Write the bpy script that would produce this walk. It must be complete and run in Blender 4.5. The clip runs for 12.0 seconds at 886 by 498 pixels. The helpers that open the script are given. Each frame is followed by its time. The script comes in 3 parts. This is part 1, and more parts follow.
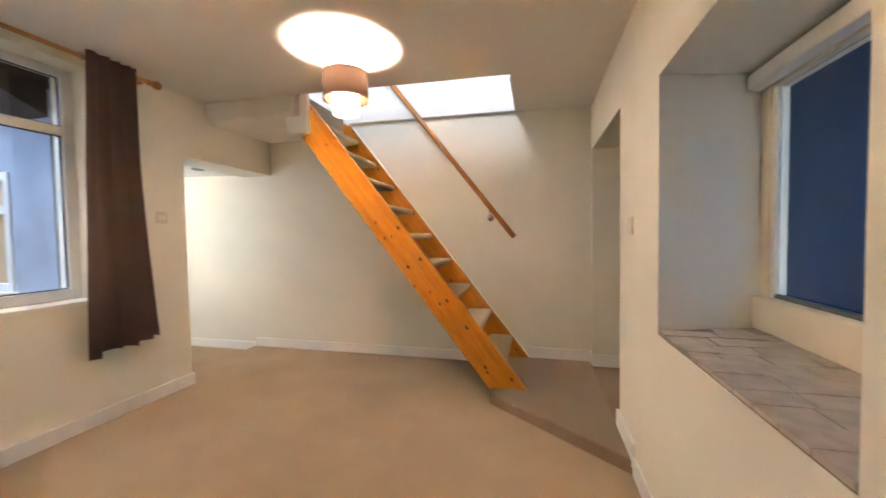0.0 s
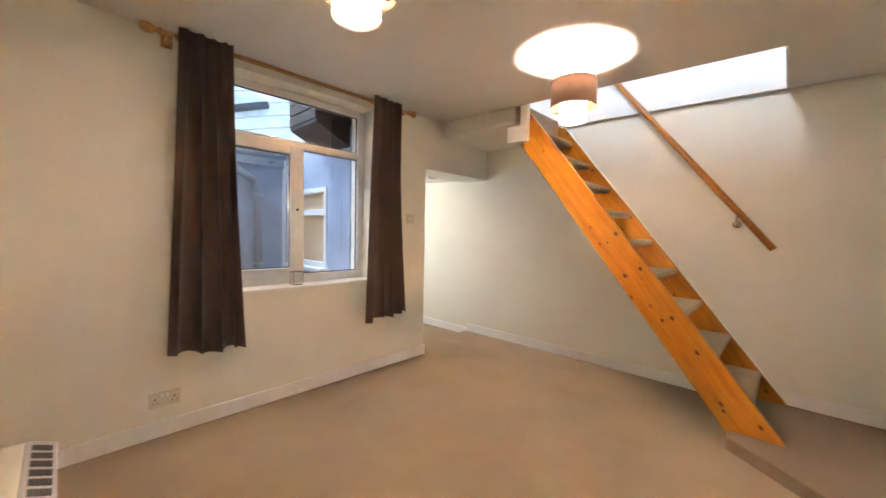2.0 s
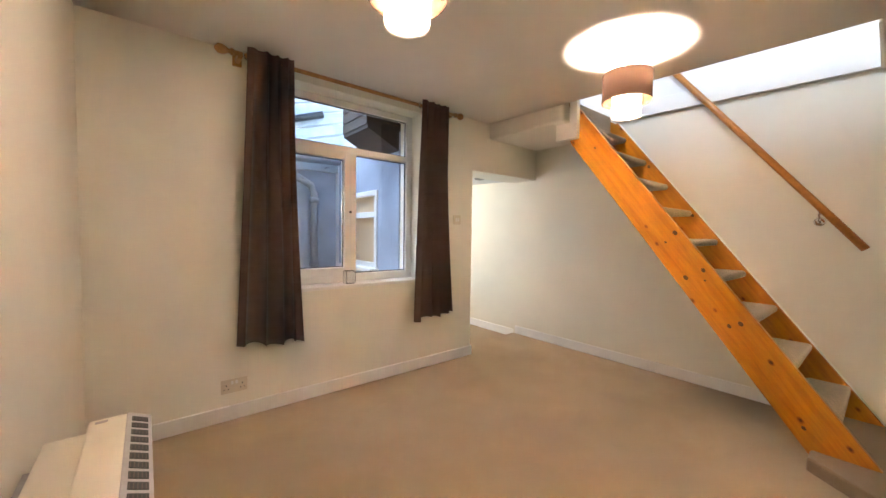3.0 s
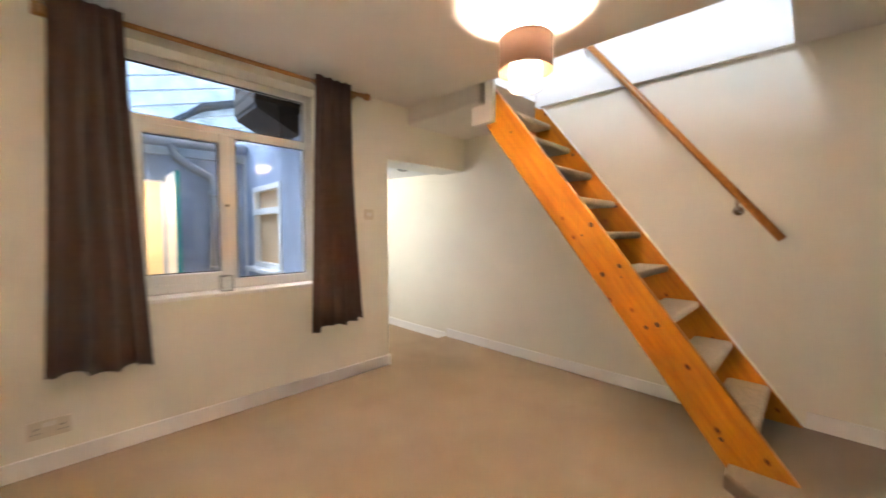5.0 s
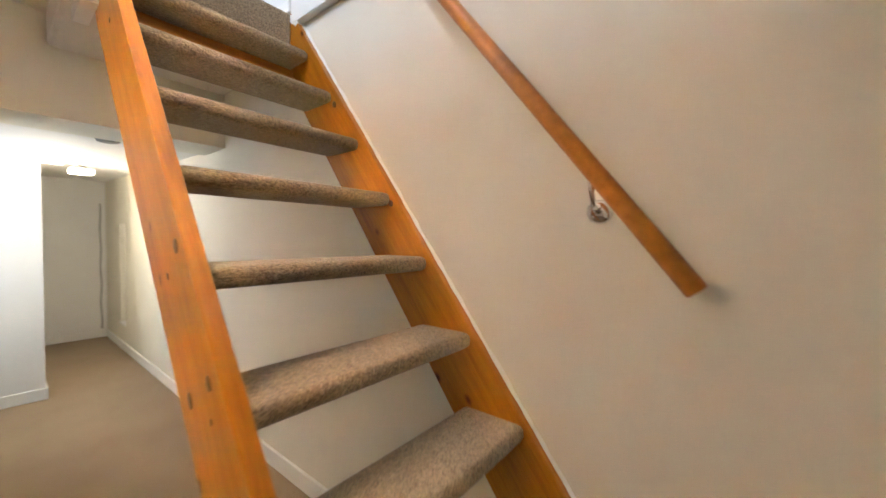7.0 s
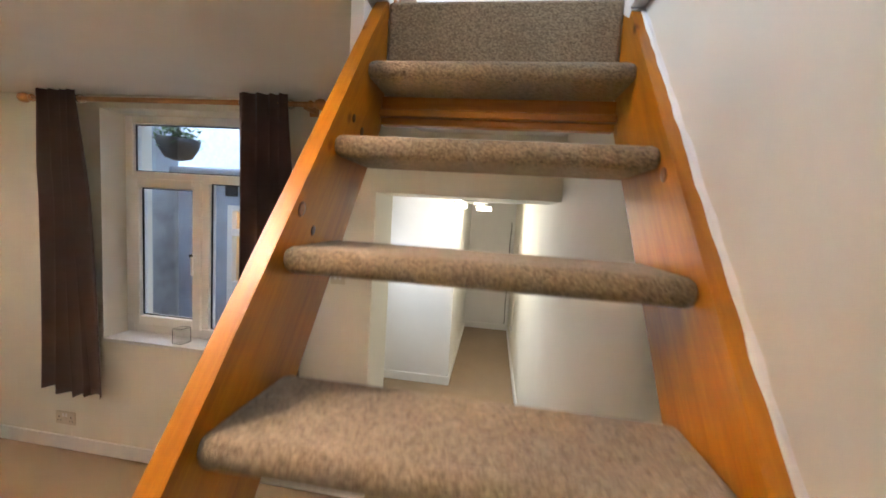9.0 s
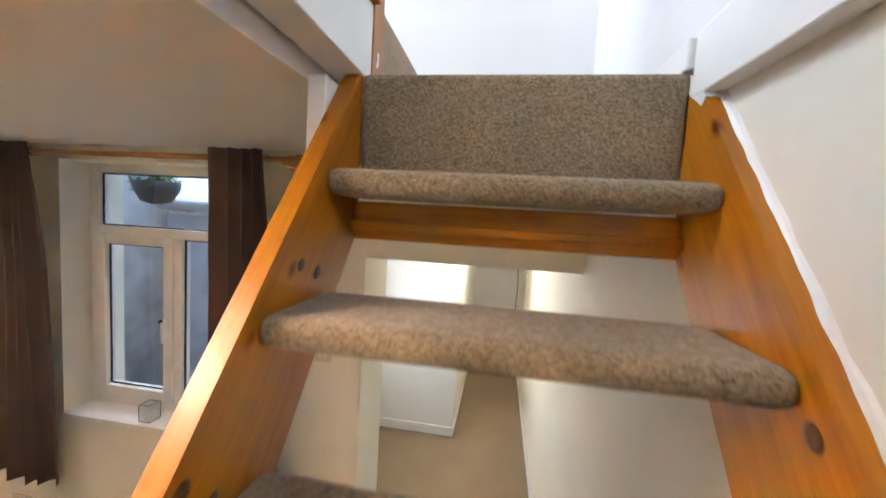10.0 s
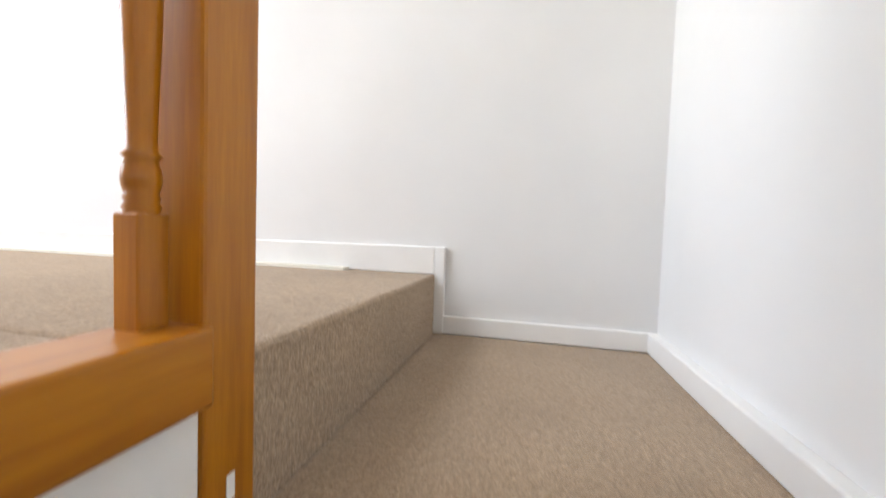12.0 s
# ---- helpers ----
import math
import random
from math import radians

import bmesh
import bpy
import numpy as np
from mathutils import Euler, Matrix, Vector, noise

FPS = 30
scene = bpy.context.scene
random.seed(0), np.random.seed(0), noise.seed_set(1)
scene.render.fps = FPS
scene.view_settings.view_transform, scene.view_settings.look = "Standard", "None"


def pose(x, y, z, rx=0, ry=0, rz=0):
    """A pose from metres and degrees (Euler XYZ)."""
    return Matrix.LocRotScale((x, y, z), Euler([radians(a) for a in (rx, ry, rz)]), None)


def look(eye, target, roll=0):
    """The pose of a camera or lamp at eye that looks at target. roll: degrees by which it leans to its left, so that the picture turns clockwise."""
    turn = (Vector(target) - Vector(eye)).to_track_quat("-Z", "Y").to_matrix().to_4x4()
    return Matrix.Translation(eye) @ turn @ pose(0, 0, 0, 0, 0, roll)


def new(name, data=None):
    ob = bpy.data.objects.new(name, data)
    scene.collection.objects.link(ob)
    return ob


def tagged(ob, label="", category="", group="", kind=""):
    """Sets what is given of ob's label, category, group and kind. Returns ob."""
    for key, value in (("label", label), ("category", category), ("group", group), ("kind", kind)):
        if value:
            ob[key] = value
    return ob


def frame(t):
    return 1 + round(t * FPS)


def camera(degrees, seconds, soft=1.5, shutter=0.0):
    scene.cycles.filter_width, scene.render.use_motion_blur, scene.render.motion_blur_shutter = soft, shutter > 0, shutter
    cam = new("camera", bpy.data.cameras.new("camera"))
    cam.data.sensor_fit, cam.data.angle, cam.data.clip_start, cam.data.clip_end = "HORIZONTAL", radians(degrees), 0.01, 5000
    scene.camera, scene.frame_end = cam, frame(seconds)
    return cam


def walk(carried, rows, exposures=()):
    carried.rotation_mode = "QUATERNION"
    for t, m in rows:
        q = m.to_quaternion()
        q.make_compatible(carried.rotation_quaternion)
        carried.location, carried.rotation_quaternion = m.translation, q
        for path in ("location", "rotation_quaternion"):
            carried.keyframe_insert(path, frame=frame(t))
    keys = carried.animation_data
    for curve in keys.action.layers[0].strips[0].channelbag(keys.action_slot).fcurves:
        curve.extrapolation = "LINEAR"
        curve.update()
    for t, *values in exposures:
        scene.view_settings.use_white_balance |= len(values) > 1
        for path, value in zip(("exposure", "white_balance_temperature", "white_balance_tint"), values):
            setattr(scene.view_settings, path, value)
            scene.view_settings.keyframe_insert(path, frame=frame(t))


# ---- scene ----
cam = camera(101.1, 12.0, shutter=0.4)
PATH = [
    (0, (0.496, 0.753, 1.153), (0.006, 2.691, 1.078), -0.9),
    (0.5, (0.457, 0.722, 1.171), (-0.306, 2.568, 1.091), -0.2),
    (1, (0.425, 0.682, 1.191), (-0.574, 2.412, 1.102), 0.3),
    (1.5, (0.411, 0.646, 1.188), (-0.795, 2.239, 1.102), 0.8),
    (2, (0.398, 0.606, 1.204), (-0.978, 2.055, 1.108), 1.2),
    (2.5, (0.401, 0.571, 1.2), (-1.099, 1.89, 1.11), 1.3),
    (4.5, (0.448, 0.892, 1.162), (-1.134, 2.113, 1.077), 0.5),
    (5, (0.437, 1.148, 1.174), (-0.983, 2.552, 1.078), 0.0),
    (5.5, (0.455, 1.608, 1.174), (-0.652, 3.27, 1.075), -0.7),
    (6, (0.468, 2.13, 1.185), (-0.54, 3.85, 1.09), -0.6),
    (6.5, (0.445, 2.64, 1.2), (-0.588, 4.35, 1.13), -0.4),
    (8.5, (-0.035, 3.694, 1.516), (-2.027, 3.765, 1.357), 3.5),
    (9, (-0.22, 3.69, 1.692), (-2.193, 3.425, 1.513), 3.7),
    (9.5, (-0.379, 3.643, 1.856), (-2.346, 3.331, 1.674), 3.4),
    (10, (-0.526, 3.656, 1.993), (-2.496, 3.354, 1.84), 3.4),
    (10.5, (-0.667, 3.646, 2.178), (-2.637, 3.337, 2.028), 3.3),
    (11, (-0.8, 3.658, 2.361), (-2.772, 3.358, 2.212), 2.7),
    (11.5, (-0.956, 3.646, 2.5), (-2.931, 3.369, 2.357), 2.0),
    (12, (-1.065, 3.633, 2.623), (-3.01, 3.178, 2.539), 1.9),
]
EXPOSURES = [(0, 2.0, 6450, 10), (6.5, 2.0, 6450, 10), (8.5, 1.65, 6250, 10), (10.5, 1.85, 6400, 10), (11.3, 1.8, 6900, 11), (12.0, 1.45, 7100, 12)]
walk(cam, [(t, look(eye, at, roll)) for t, eye, at, roll in PATH], EXPOSURES)

# ---------------------------------------------------------------- daylight
world = bpy.data.worlds.new("sky")
scene.world = world
world.use_nodes = True
wn = world.node_tree.nodes
sky = wn.new("ShaderNodeTexSky")
sky.sky_type = "NISHITA"
sky.sun_disc = False
sky.sun_elevation, sky.sun_rotation = radians(38), radians(250)
wn["Background"].inputs["Strength"].default_value = 0.42
world.node_tree.links.new(sky.outputs["Color"], wn["Background"].inputs["Color"])
sun = new("sun", bpy.data.lights.new("sun", "SUN"))
sun.data.energy, sun.data.angle, sun.data.color = 1.9, radians(60), (0.80, 0.90, 1.0)
sun.matrix_world = look((0, 0, 20), (0.55, 0.35, 19.2))


def area(name, eye, at, w, h, power, color):
    d = bpy.data.lights.new(name, "AREA")
    d.shape, d.size, d.size_y, d.energy, d.color = "RECTANGLE", w, h, power, color
    ob = new(name, d)
    ob.matrix_world = look(eye, at)
    return ob


def bulb(name, at, power, color, radius=0.03):
    d = bpy.data.lights.new(name, "POINT")
    d.energy, d.color, d.shadow_soft_size = power, color, radius
    ob = new(name, d)
    ob.location = at
    return ob


DAY = (0.72, 0.84, 1.0)
WARM = (1.0, 0.765, 0.63)
LAMPS = ((-0.555, 2.685), (-0.60, 1.25))
area("daylight_upper_window", (-0.95, 0.42, 3.95), (-0.75, 4.0, 2.9), 1.6, 1.5, 11, (0.88, 0.93, 1.0))
area("daylight_roof_light", (-0.7, 1.3, 4.74), (-0.85, 3.2, 2.5), 0.95, 0.95, 23, (0.80, 0.88, 1.0))
area("daylight_lobby_door", (-3.21, 2.56, 1.24), (-3.21, 3.5, 1.24), 0.5, 0.65, 2.6, DAY)
for (lx, ly), power in zip(LAMPS, (225, 170)):
    bulb("lamp_bulb", (lx, ly, 1.928), power, WARM, 0.065)
for lx, ly, power in ((-3.52, 3.36, 1.2), (-4.02, 3.52, 2.9)):
    bulb("corridor_bulb", (lx, ly, 1.75), power, (1.0, 0.86, 0.66), 0.04)


# ---------------------------------------------------------------- materials
def mat(name, color, rough=0.6, metal=0.0, spec=0.5):
    m = bpy.data.materials.new(name)
    m.use_nodes = True
    b = m.node_tree.nodes["Principled BSDF"]
    b.inputs["Base Color"].default_value = (*color, 1)
    b.inputs["Roughness"].default_value = rough
    b.inputs["Metallic"].default_value = metal
    b.inputs["Specular IOR Level"].default_value = spec
    return m


def nodes_of(m):
    return m.node_tree.nodes, m.node_tree.links, m.node_tree.nodes["Principled BSDF"]


def coords(m, scale=(1, 1, 1)):
    n, l, b = nodes_of(m)
    tc, mp = n.new("ShaderNodeTexCoord"), n.new("ShaderNodeMapping")
    mp.inputs["Scale"].default_value = scale
    l.new(tc.outputs["Object"], mp.inputs["Vector"])
    return mp.outputs["Vector"]


def noise_tex(m, vec, scale, detail=4, rough=0.55):
    n, l, b = nodes_of(m)
    t = n.new("ShaderNodeTexNoise")
    t.inputs["Scale"].default_value, t.inputs["Detail"].default_value, t.inputs["Roughness"].default_value = scale, detail, rough
    l.new(vec, t.inputs["Vector"])
    return t.outputs["Fac"]


def ramp(m, fac, stops):
    n, l, b = nodes_of(m)
    r = n.new("ShaderNodeValToRGB")
    while len(r.color_ramp.elements) < len(stops):
        r.color_ramp.elements.new(0.5)
    for e, (p, c) in zip(r.color_ramp.elements, stops):
        e.position, e.color = p, (*c, 1)
    l.new(fac, r.inputs["Fac"])
    return r.outputs["Color"]


def mixed(m, a, b2, fac, mode="MIX"):
    n, l, b = nodes_of(m)
    x = n.new("ShaderNodeMix")
    x.data_type, x.blend_type = "RGBA", mode
    for sock, v in ((x.inputs["A"], a), (x.inputs["B"], b2), (x.inputs["Factor"], fac)):
        if hasattr(v, "is_linked"):
            l.new(v, sock)
        elif isinstance(v, tuple):
            sock.default_value = (*v, 1)
        else:
            sock.default_value = v
    return x.outputs["Result"]


def bump(m, fac, strength, dist, chain=None):
    n, l, b = nodes_of(m)
    k = n.new("ShaderNodeBump")
    k.inputs["Strength"].default_value, k.inputs["Distance"].default_value = strength, dist
    l.new(fac, k.inputs["Height"])
    if chain is not None:
        l.new(chain, k.inputs["Normal"])
    l.new(k.outputs["Normal"], b.inputs["Normal"])
    return k.outputs["Normal"]


def paint(name, color, rough=0.75, relief=0.006):
    m = mat(name, color, rough, spec=0.25)
    n, l, b = nodes_of(m)
    v = coords(m)
    big = noise_tex(m, v, 1.4, 3)
    dark = tuple(c * 0.94 for c in color)
    l.new(ramp(m, big, ((0.35, dark), (0.65, color))), b.inputs["Base Color"])
    first = bump(m, noise_tex(m, v, 3.5, 3), 0.35, relief * 3)
    bump(m, noise_tex(m, v, 260, 3), 0.12, 0.001, first)
    return m


def carpet(name, dark, light, along=(1, 1, 1), fine=420):
    m = mat(name, light, 0.95, spec=0.05)
    n, l, b = nodes_of(m)
    b.inputs["Sheen Weight"].default_value = 0.25
    b.inputs["Sheen Roughness"].default_value = 0.6
    v, vf = coords(m), coords(m, along)
    loop = noise_tex(m, vf, fine, 3, 0.7)
    mid = noise_tex(m, vf, fine * 0.45, 3, 0.7)
    worn = noise_tex(m, v, 2.2, 5, 0.6)
    c = ramp(m, loop, ((0.32, dark), (0.68, light)))
    c = mixed(m, c, ramp(m, mid, ((0.3, tuple(x * 0.72 for x in dark)), (0.7, tuple(min(1, x * 1.12) for x in light)))), 0.3)
    c = mixed(m, c, ramp(m, worn, ((0.35, (0.76, 0.74, 0.72)), (0.65, (1, 1, 1)))), 0.7, "MULTIPLY")
    l.new(c, b.inputs["Base Color"])
    first = bump(m, mid, 0.55, 0.005)
    bump(m, loop, 0.8, 0.004, first)
    return m


def pine(name, axis):
    m = mat(name, (0.45, 0.2, 0.06), 0.36, spec=0.4)
    n, l, b = nodes_of(m)
    b.inputs["Coat Weight"].default_value = 0.15
    b.inputs["Coat Roughness"].default_value = 0.22
    st = [9.0, 9.0, 9.0]
    st[axis] = 0.7
    v = coords(m, tuple(st))
    grain = noise_tex(m, v, 3.2, 6, 0.62)
    fine = noise_tex(m, v, 16, 4, 0.6)
    c = ramp(m, grain, ((0.3, (0.34, 0.108, 0.004)), (0.5, (0.44, 0.158, 0.005)), (0.72, (0.51, 0.200, 0.008))))
    c = mixed(m, c, ramp(m, fine, ((0.35, (0.80, 0.72, 0.62)), (0.65, (1, 1, 1)))), 0.6, "MULTIPLY")
    sk = [5.0, 5.0, 5.0]
    sk[axis] = 3.0
    vo = n.new("ShaderNodeTexVoronoi")
    vo.inputs["Scale"].default_value = 2.1
    l.new(coords(m, tuple(sk)), vo.inputs["Vector"])
    knot = ramp(m, vo.outputs["Distance"], ((0.05, (0.13, 0.045, 0.012)), (0.085, (0.5, 0.3, 0.16)), (0.15, (1, 1, 1))))
    c = mixed(m, c, knot, 0.95, "MULTIPLY")
    l.new(c, b.inputs["Base Color"])
    bump(m, fine, 0.08, 0.001)
    return m


def plain(name, color, rough, metal=0.0, grain=60, amount=0.08, relief=0.0006):
    m = mat(name, color, rough, metal)
    n, l, b = nodes_of(m)
    v = coords(m)
    f = noise_tex(m, v, grain, 4)
    l.new(ramp(m, f, ((0.3, tuple(c * (1 - amount) for c in color)), (0.7, color))), b.inputs["Base Color"])
    bump(m, f, 0.15, relief)
    return m


M_WALL = paint("wall_paint", (0.82, 0.788, 0.685))
M_WHITE = paint("white_wall_paint", (0.83, 0.82, 0.80))
M_CEIL = paint("ceiling_paint", (0.79, 0.745, 0.69))
M_TRIM = plain("trim_gloss_paint", (0.87, 0.86, 0.83), 0.35, 0, 8, 0.05)
M_CARPET = carpet("floor_carpet", (0.172, 0.115, 0.062), (0.415, 0.295, 0.166))
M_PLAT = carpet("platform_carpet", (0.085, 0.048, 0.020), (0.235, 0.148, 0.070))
M_STAIR = carpet("stair_carpet", (0.105, 0.074, 0.042), (0.52, 0.392, 0.246), (1, 0.6, 1), 230)
M_LAND = carpet("landing_carpet", (0.22, 0.148, 0.085), (0.62, 0.45, 0.295), (1, 1, 0.5), 240)
M_PINE_X = pine("pine_along", 0)
M_PINE_Z = pine("pine_upright", 2)
M_PINE_Y = pine("pine_across", 1)
M_KNOT = plain("pine_knot", (0.11, 0.035, 0.010), 0.4, 0, 120, 0.5)
M_RAIL = plain("stained_handrail_wood", (0.46, 0.165, 0.022), 0.32, 0, 40, 0.3)
M_POLE = plain("curtain_pole_wood", (0.52, 0.24, 0.07), 0.35, 0, 30, 0.3)
M_UPVC = plain("white_upvc", (0.80, 0.79, 0.76), 0.28, 0, 12, 0.03, 0.0003)
M_SEAL = plain("black_rubber_seal", (0.02, 0.02, 0.022), 0.6)
M_CHROME = mat("chrome", (0.75, 0.75, 0.74), 0.14, 1.0)
M_SWITCH = plain("cream_plastic", (0.66, 0.60, 0.47), 0.3, 0, 10, 0.03, 0.0002)
M_HOLE = plain("dark_slot", (0.03, 0.03, 0.03), 0.7)
M_HEAT = plain("heater_enamel", (0.74, 0.69, 0.58), 0.4, 0, 10, 0.05)
M_GRILL = plain("heater_grille_grey", (0.40, 0.375, 0.38), 0.45)
M_FIN = plain("heater_fin_brown", (0.07, 0.055, 0.045), 0.6)
M_TILE = plain("stone_tile", (0.50, 0.42, 0.35), 0.45, 0, 14, 0.35, 0.002)
M_GROUT = plain("grout", (0.20, 0.17, 0.14), 0.9)
M_CREAMWOOD = plain("cream_window_wood", (0.74, 0.66, 0.52), 0.45, 0, 7, 0.1)
M_CONC = plain("yard_render", (0.42, 0.43, 0.44), 0.9, 0, 3.5, 0.45, 0.006)
M_GREYWALL = plain("grey_painted_wall", (0.38, 0.43, 0.53), 0.85, 0, 2.5, 0.3, 0.005)
M_BRICKW = plain("white_painted_brick", (0.74, 0.75, 0.75), 0.8, 0, 9, 0.15, 0.004)
M_BOARD = plain("white_weatherboard", (0.60, 0.66, 0.70), 0.6, 0, 5, 0.35, 0.003)
M_DARKWOOD = plain("dark_timber", (0.05, 0.032, 0.022), 0.7, 0, 12, 0.4, 0.003)
M_PIPE = plain("grey_drain_pipe", (0.30, 0.31, 0.33), 0.5, 0, 12, 0.2)
M_TEAL = plain("turquoise_paint", (0.03, 0.30, 0.28), 0.5, 0, 8, 0.15)
M_CREAMDOOR = plain("cream_panel", (0.80, 0.62, 0.40), 0.6, 0, 6, 0.1)
M_PAVE = plain("yard_concrete", (0.25, 0.25, 0.25), 0.9, 0, 5, 0.4, 0.006)
M_LEAF = plain("leaf_green", (0.07, 0.14, 0.03), 0.6, 0, 30, 0.4)
M_BLACK = plain("black_plastic", (0.02, 0.02, 0.022), 0.45)
M_CABLE = plain("grey_cable", (0.12, 0.11, 0.10), 0.6)
M_SLATE = plain("slate", (0.13, 0.14, 0.16), 0.7, 0, 10, 0.4, 0.004)
M_DETECT = plain("detector_grey", (0.28, 0.27, 0.25), 0.5)

M_CURTAIN = plain("brown_curtain_cloth", (0.155, 0.083, 0.064), 0.9, 0, 500, 0.3, 0.0008)
nodes_of(M_CURTAIN)[2].inputs["Sheen Weight"].default_value = 0.1


def cloth_shade(name, color, through_amount):
    m = mat(name, color, 0.9, spec=0.1)
    n, l, b = nodes_of(m)
    tr, mx = n.new("ShaderNodeBsdfTranslucent"), n.new("ShaderNodeMixShader")
    weave = noise_tex(m, coords(m, (1, 1, 1.6)), 260, 2)
    col = ramp(m, weave, ((0.3, tuple(c * 0.85 for c in color)), (0.7, color)))
    l.new(col, b.inputs["Base Color"])
    l.new(col, tr.inputs["Color"])
    mx.inputs["Fac"].default_value = through_amount
    l.new(b.outputs[0], mx.inputs[1])
    l.new(tr.outputs[0], mx.inputs[2])
    l.new(mx.outputs[0], n["Material Output"].inputs["Surface"])
    return m


def glass(name, tint=(1, 1, 1), rough=0.0):
    m = mat(name, tint, rough)
    b = nodes_of(m)[2]
    b.inputs["Transmission Weight"].default_value = 1.0
    b.inputs["IOR"].default_value = 1.45
    return m


M_BLIND = cloth_shade("cream_blind_cloth", (0.78, 0.62, 0.42), 0.4)
# near-black blue that stands for the dim outside beyond the east pane
M_DIM_BLUE = plain("dim_outside_blue", (0.010, 0.028, 0.060), 0.95, 0, 3, 0.3, 0.004)
nodes_of(M_DIM_BLUE)[2].inputs["Specular IOR Level"].default_value = 0.0
M_GLASS = glass("window_glass")
M_TUMBLER = glass("clear_tumbler_glass", (0.95, 0.97, 0.97))


M_SHADE = cloth_shade("taupe_shade_cloth", (0.085, 0.048, 0.030), 0.06)
M_SHADE_IN = cloth_shade("cream_shade_cloth", (0.95, 0.92, 0.86), 0.78)
M_GLOW = mat("lit_frosted_glass", (0.9, 0.86, 0.78), 0.5)
nodes_of(M_GLOW)[2].inputs["Emission Color"].default_value = (1.0, 0.88, 0.68, 1)
nodes_of(M_GLOW)[2].inputs["Emission Strength"].default_value = 3.0


# ---------------------------------------------------------------- building tools
def box(bm, x0, x1, y0, y1, z0, z1, bevel=0.0, seg=2):
    vs = bmesh.ops.create_cube(bm, size=1)["verts"]
    m = Matrix.Translation(((x0 + x1) / 2, (y0 + y1) / 2, (z0 + z1) / 2)) @ Matrix.Diagonal((abs(x1 - x0), abs(y1 - y0), abs(z1 - z0), 1))
    bmesh.ops.transform(bm, matrix=m, verts=vs)
    if bevel:
        es = list({e for v in vs for e in v.link_edges})
        bmesh.ops.bevel(bm, geom=es, offset=bevel, segments=seg, affect="EDGES", profile=0.5)
    return bm


def boxes(*rows, bevel=0.0):
    bm = bmesh.new()
    for r in rows:
        box(bm, *r, bevel=bevel)
    return bm


def lathe(profile, steps=28, cap=True):
    """A turned shape about z from (radius, z) pairs."""
    bm = bmesh.new()
    rings = []
    for r, z in profile:
        rings.append([bm.verts.new((r * math.cos(2 * math.pi * i / steps), r * math.sin(2 * math.pi * i / steps), z)) for i in range(steps)])
    for a, b in zip(rings, rings[1:]):
        for i in range(steps):
            f = bm.faces.new((a[i], a[(i + 1) % steps], b[(i + 1) % steps], b[i]))
            f.smooth = True
    if cap:
        bm.faces.new(rings[0][::-1])
        bm.faces.new(rings[-1])
    return bm


def tube(points, radius, steps=10):
    bm = bmesh.new()
    pts = [Vector(p) for p in points]
    rings = []
    for i, p in enumerate(pts):
        d = (pts[min(i + 1, len(pts) - 1)] - pts[max(i - 1, 0)]).normalized()
        side = d.cross(Vector((0.31, 0.2, 0.93)) if abs(d.z) < 0.9 else Vector((1, 0.1, 0))).normalized()
        up = side.cross(d)
        rings.append([bm.verts.new(p + radius * (math.cos(2 * math.pi * k / steps) * side + math.sin(2 * math.pi * k / steps) * up)) for k in range(steps)])
    for a, b in zip(rings, rings[1:]):
        for k in range(steps):
            f = bm.faces.new((a[k], a[(k + 1) % steps], b[(k + 1) % steps], b[k]))
            f.smooth = True
    bm.faces.new(rings[0][::-1])
    bm.faces.new(rings[-1])
    return bm


def moved(bm, m):
    bmesh.ops.transform(bm, matrix=m, verts=bm.verts)
    return bm


def mesh_of(name, bm, material):
    bmesh.ops.recalc_face_normals(bm, faces=bm.faces)
    me = bpy.data.meshes.new(name)
    bm.to_mesh(me)
    bm.free()
    me.materials.append(material)
    return me


def thing(name, at, label, category, group="", kind=""):
    ob = new(name)
    ob.empty_display_size = 0.05
    ob.location = at
    return tagged(ob, label, category, group, kind)


def root_place(ob):
    while ob.parent:
        ob = ob.parent
    return ob.location.copy()


def part(name, bm, material, parent, label="", m=None):
    """One mesh under a thing or a part; bm in world metres, or in its own axes with their pose m."""
    base = root_place(parent)
    if m is None:
        moved(bm, Matrix.Translation(-base))
    ob = new(name, mesh_of(name, bm, material))
    ob.parent = parent
    if m is not None:
        ob.matrix_basis = Matrix.Translation(-base) @ m
    if label:
        ob["label"] = label
    return ob


def solid(name, bm, material, label, category, kind="", group=""):
    return tagged(new(name, mesh_of(name, bm, material)), label, category, group, kind)


# ---------------------------------------------------------------- plan
XW, XE, YS, YN = -2.16, 0.95, 0.33, 4.022
TW = 0.34                      # west wall
LOW = -0.05                    # corridor floor
CORR = 1.80                    # corridor ceiling
XEND = -5.97                   # corridor end
LAND, UP = 2.30, 2.49          # quarter landing, upper floor
XFAR = -2.217                  # upper end wall
YO = 3.29                      # stair opening, south edge
XO = 0.345                     # stair opening, east edge
TOP = 4.75
ST = "structure"


def ceil_z(x):
    return 2.20 + (XE - x) * 0.026


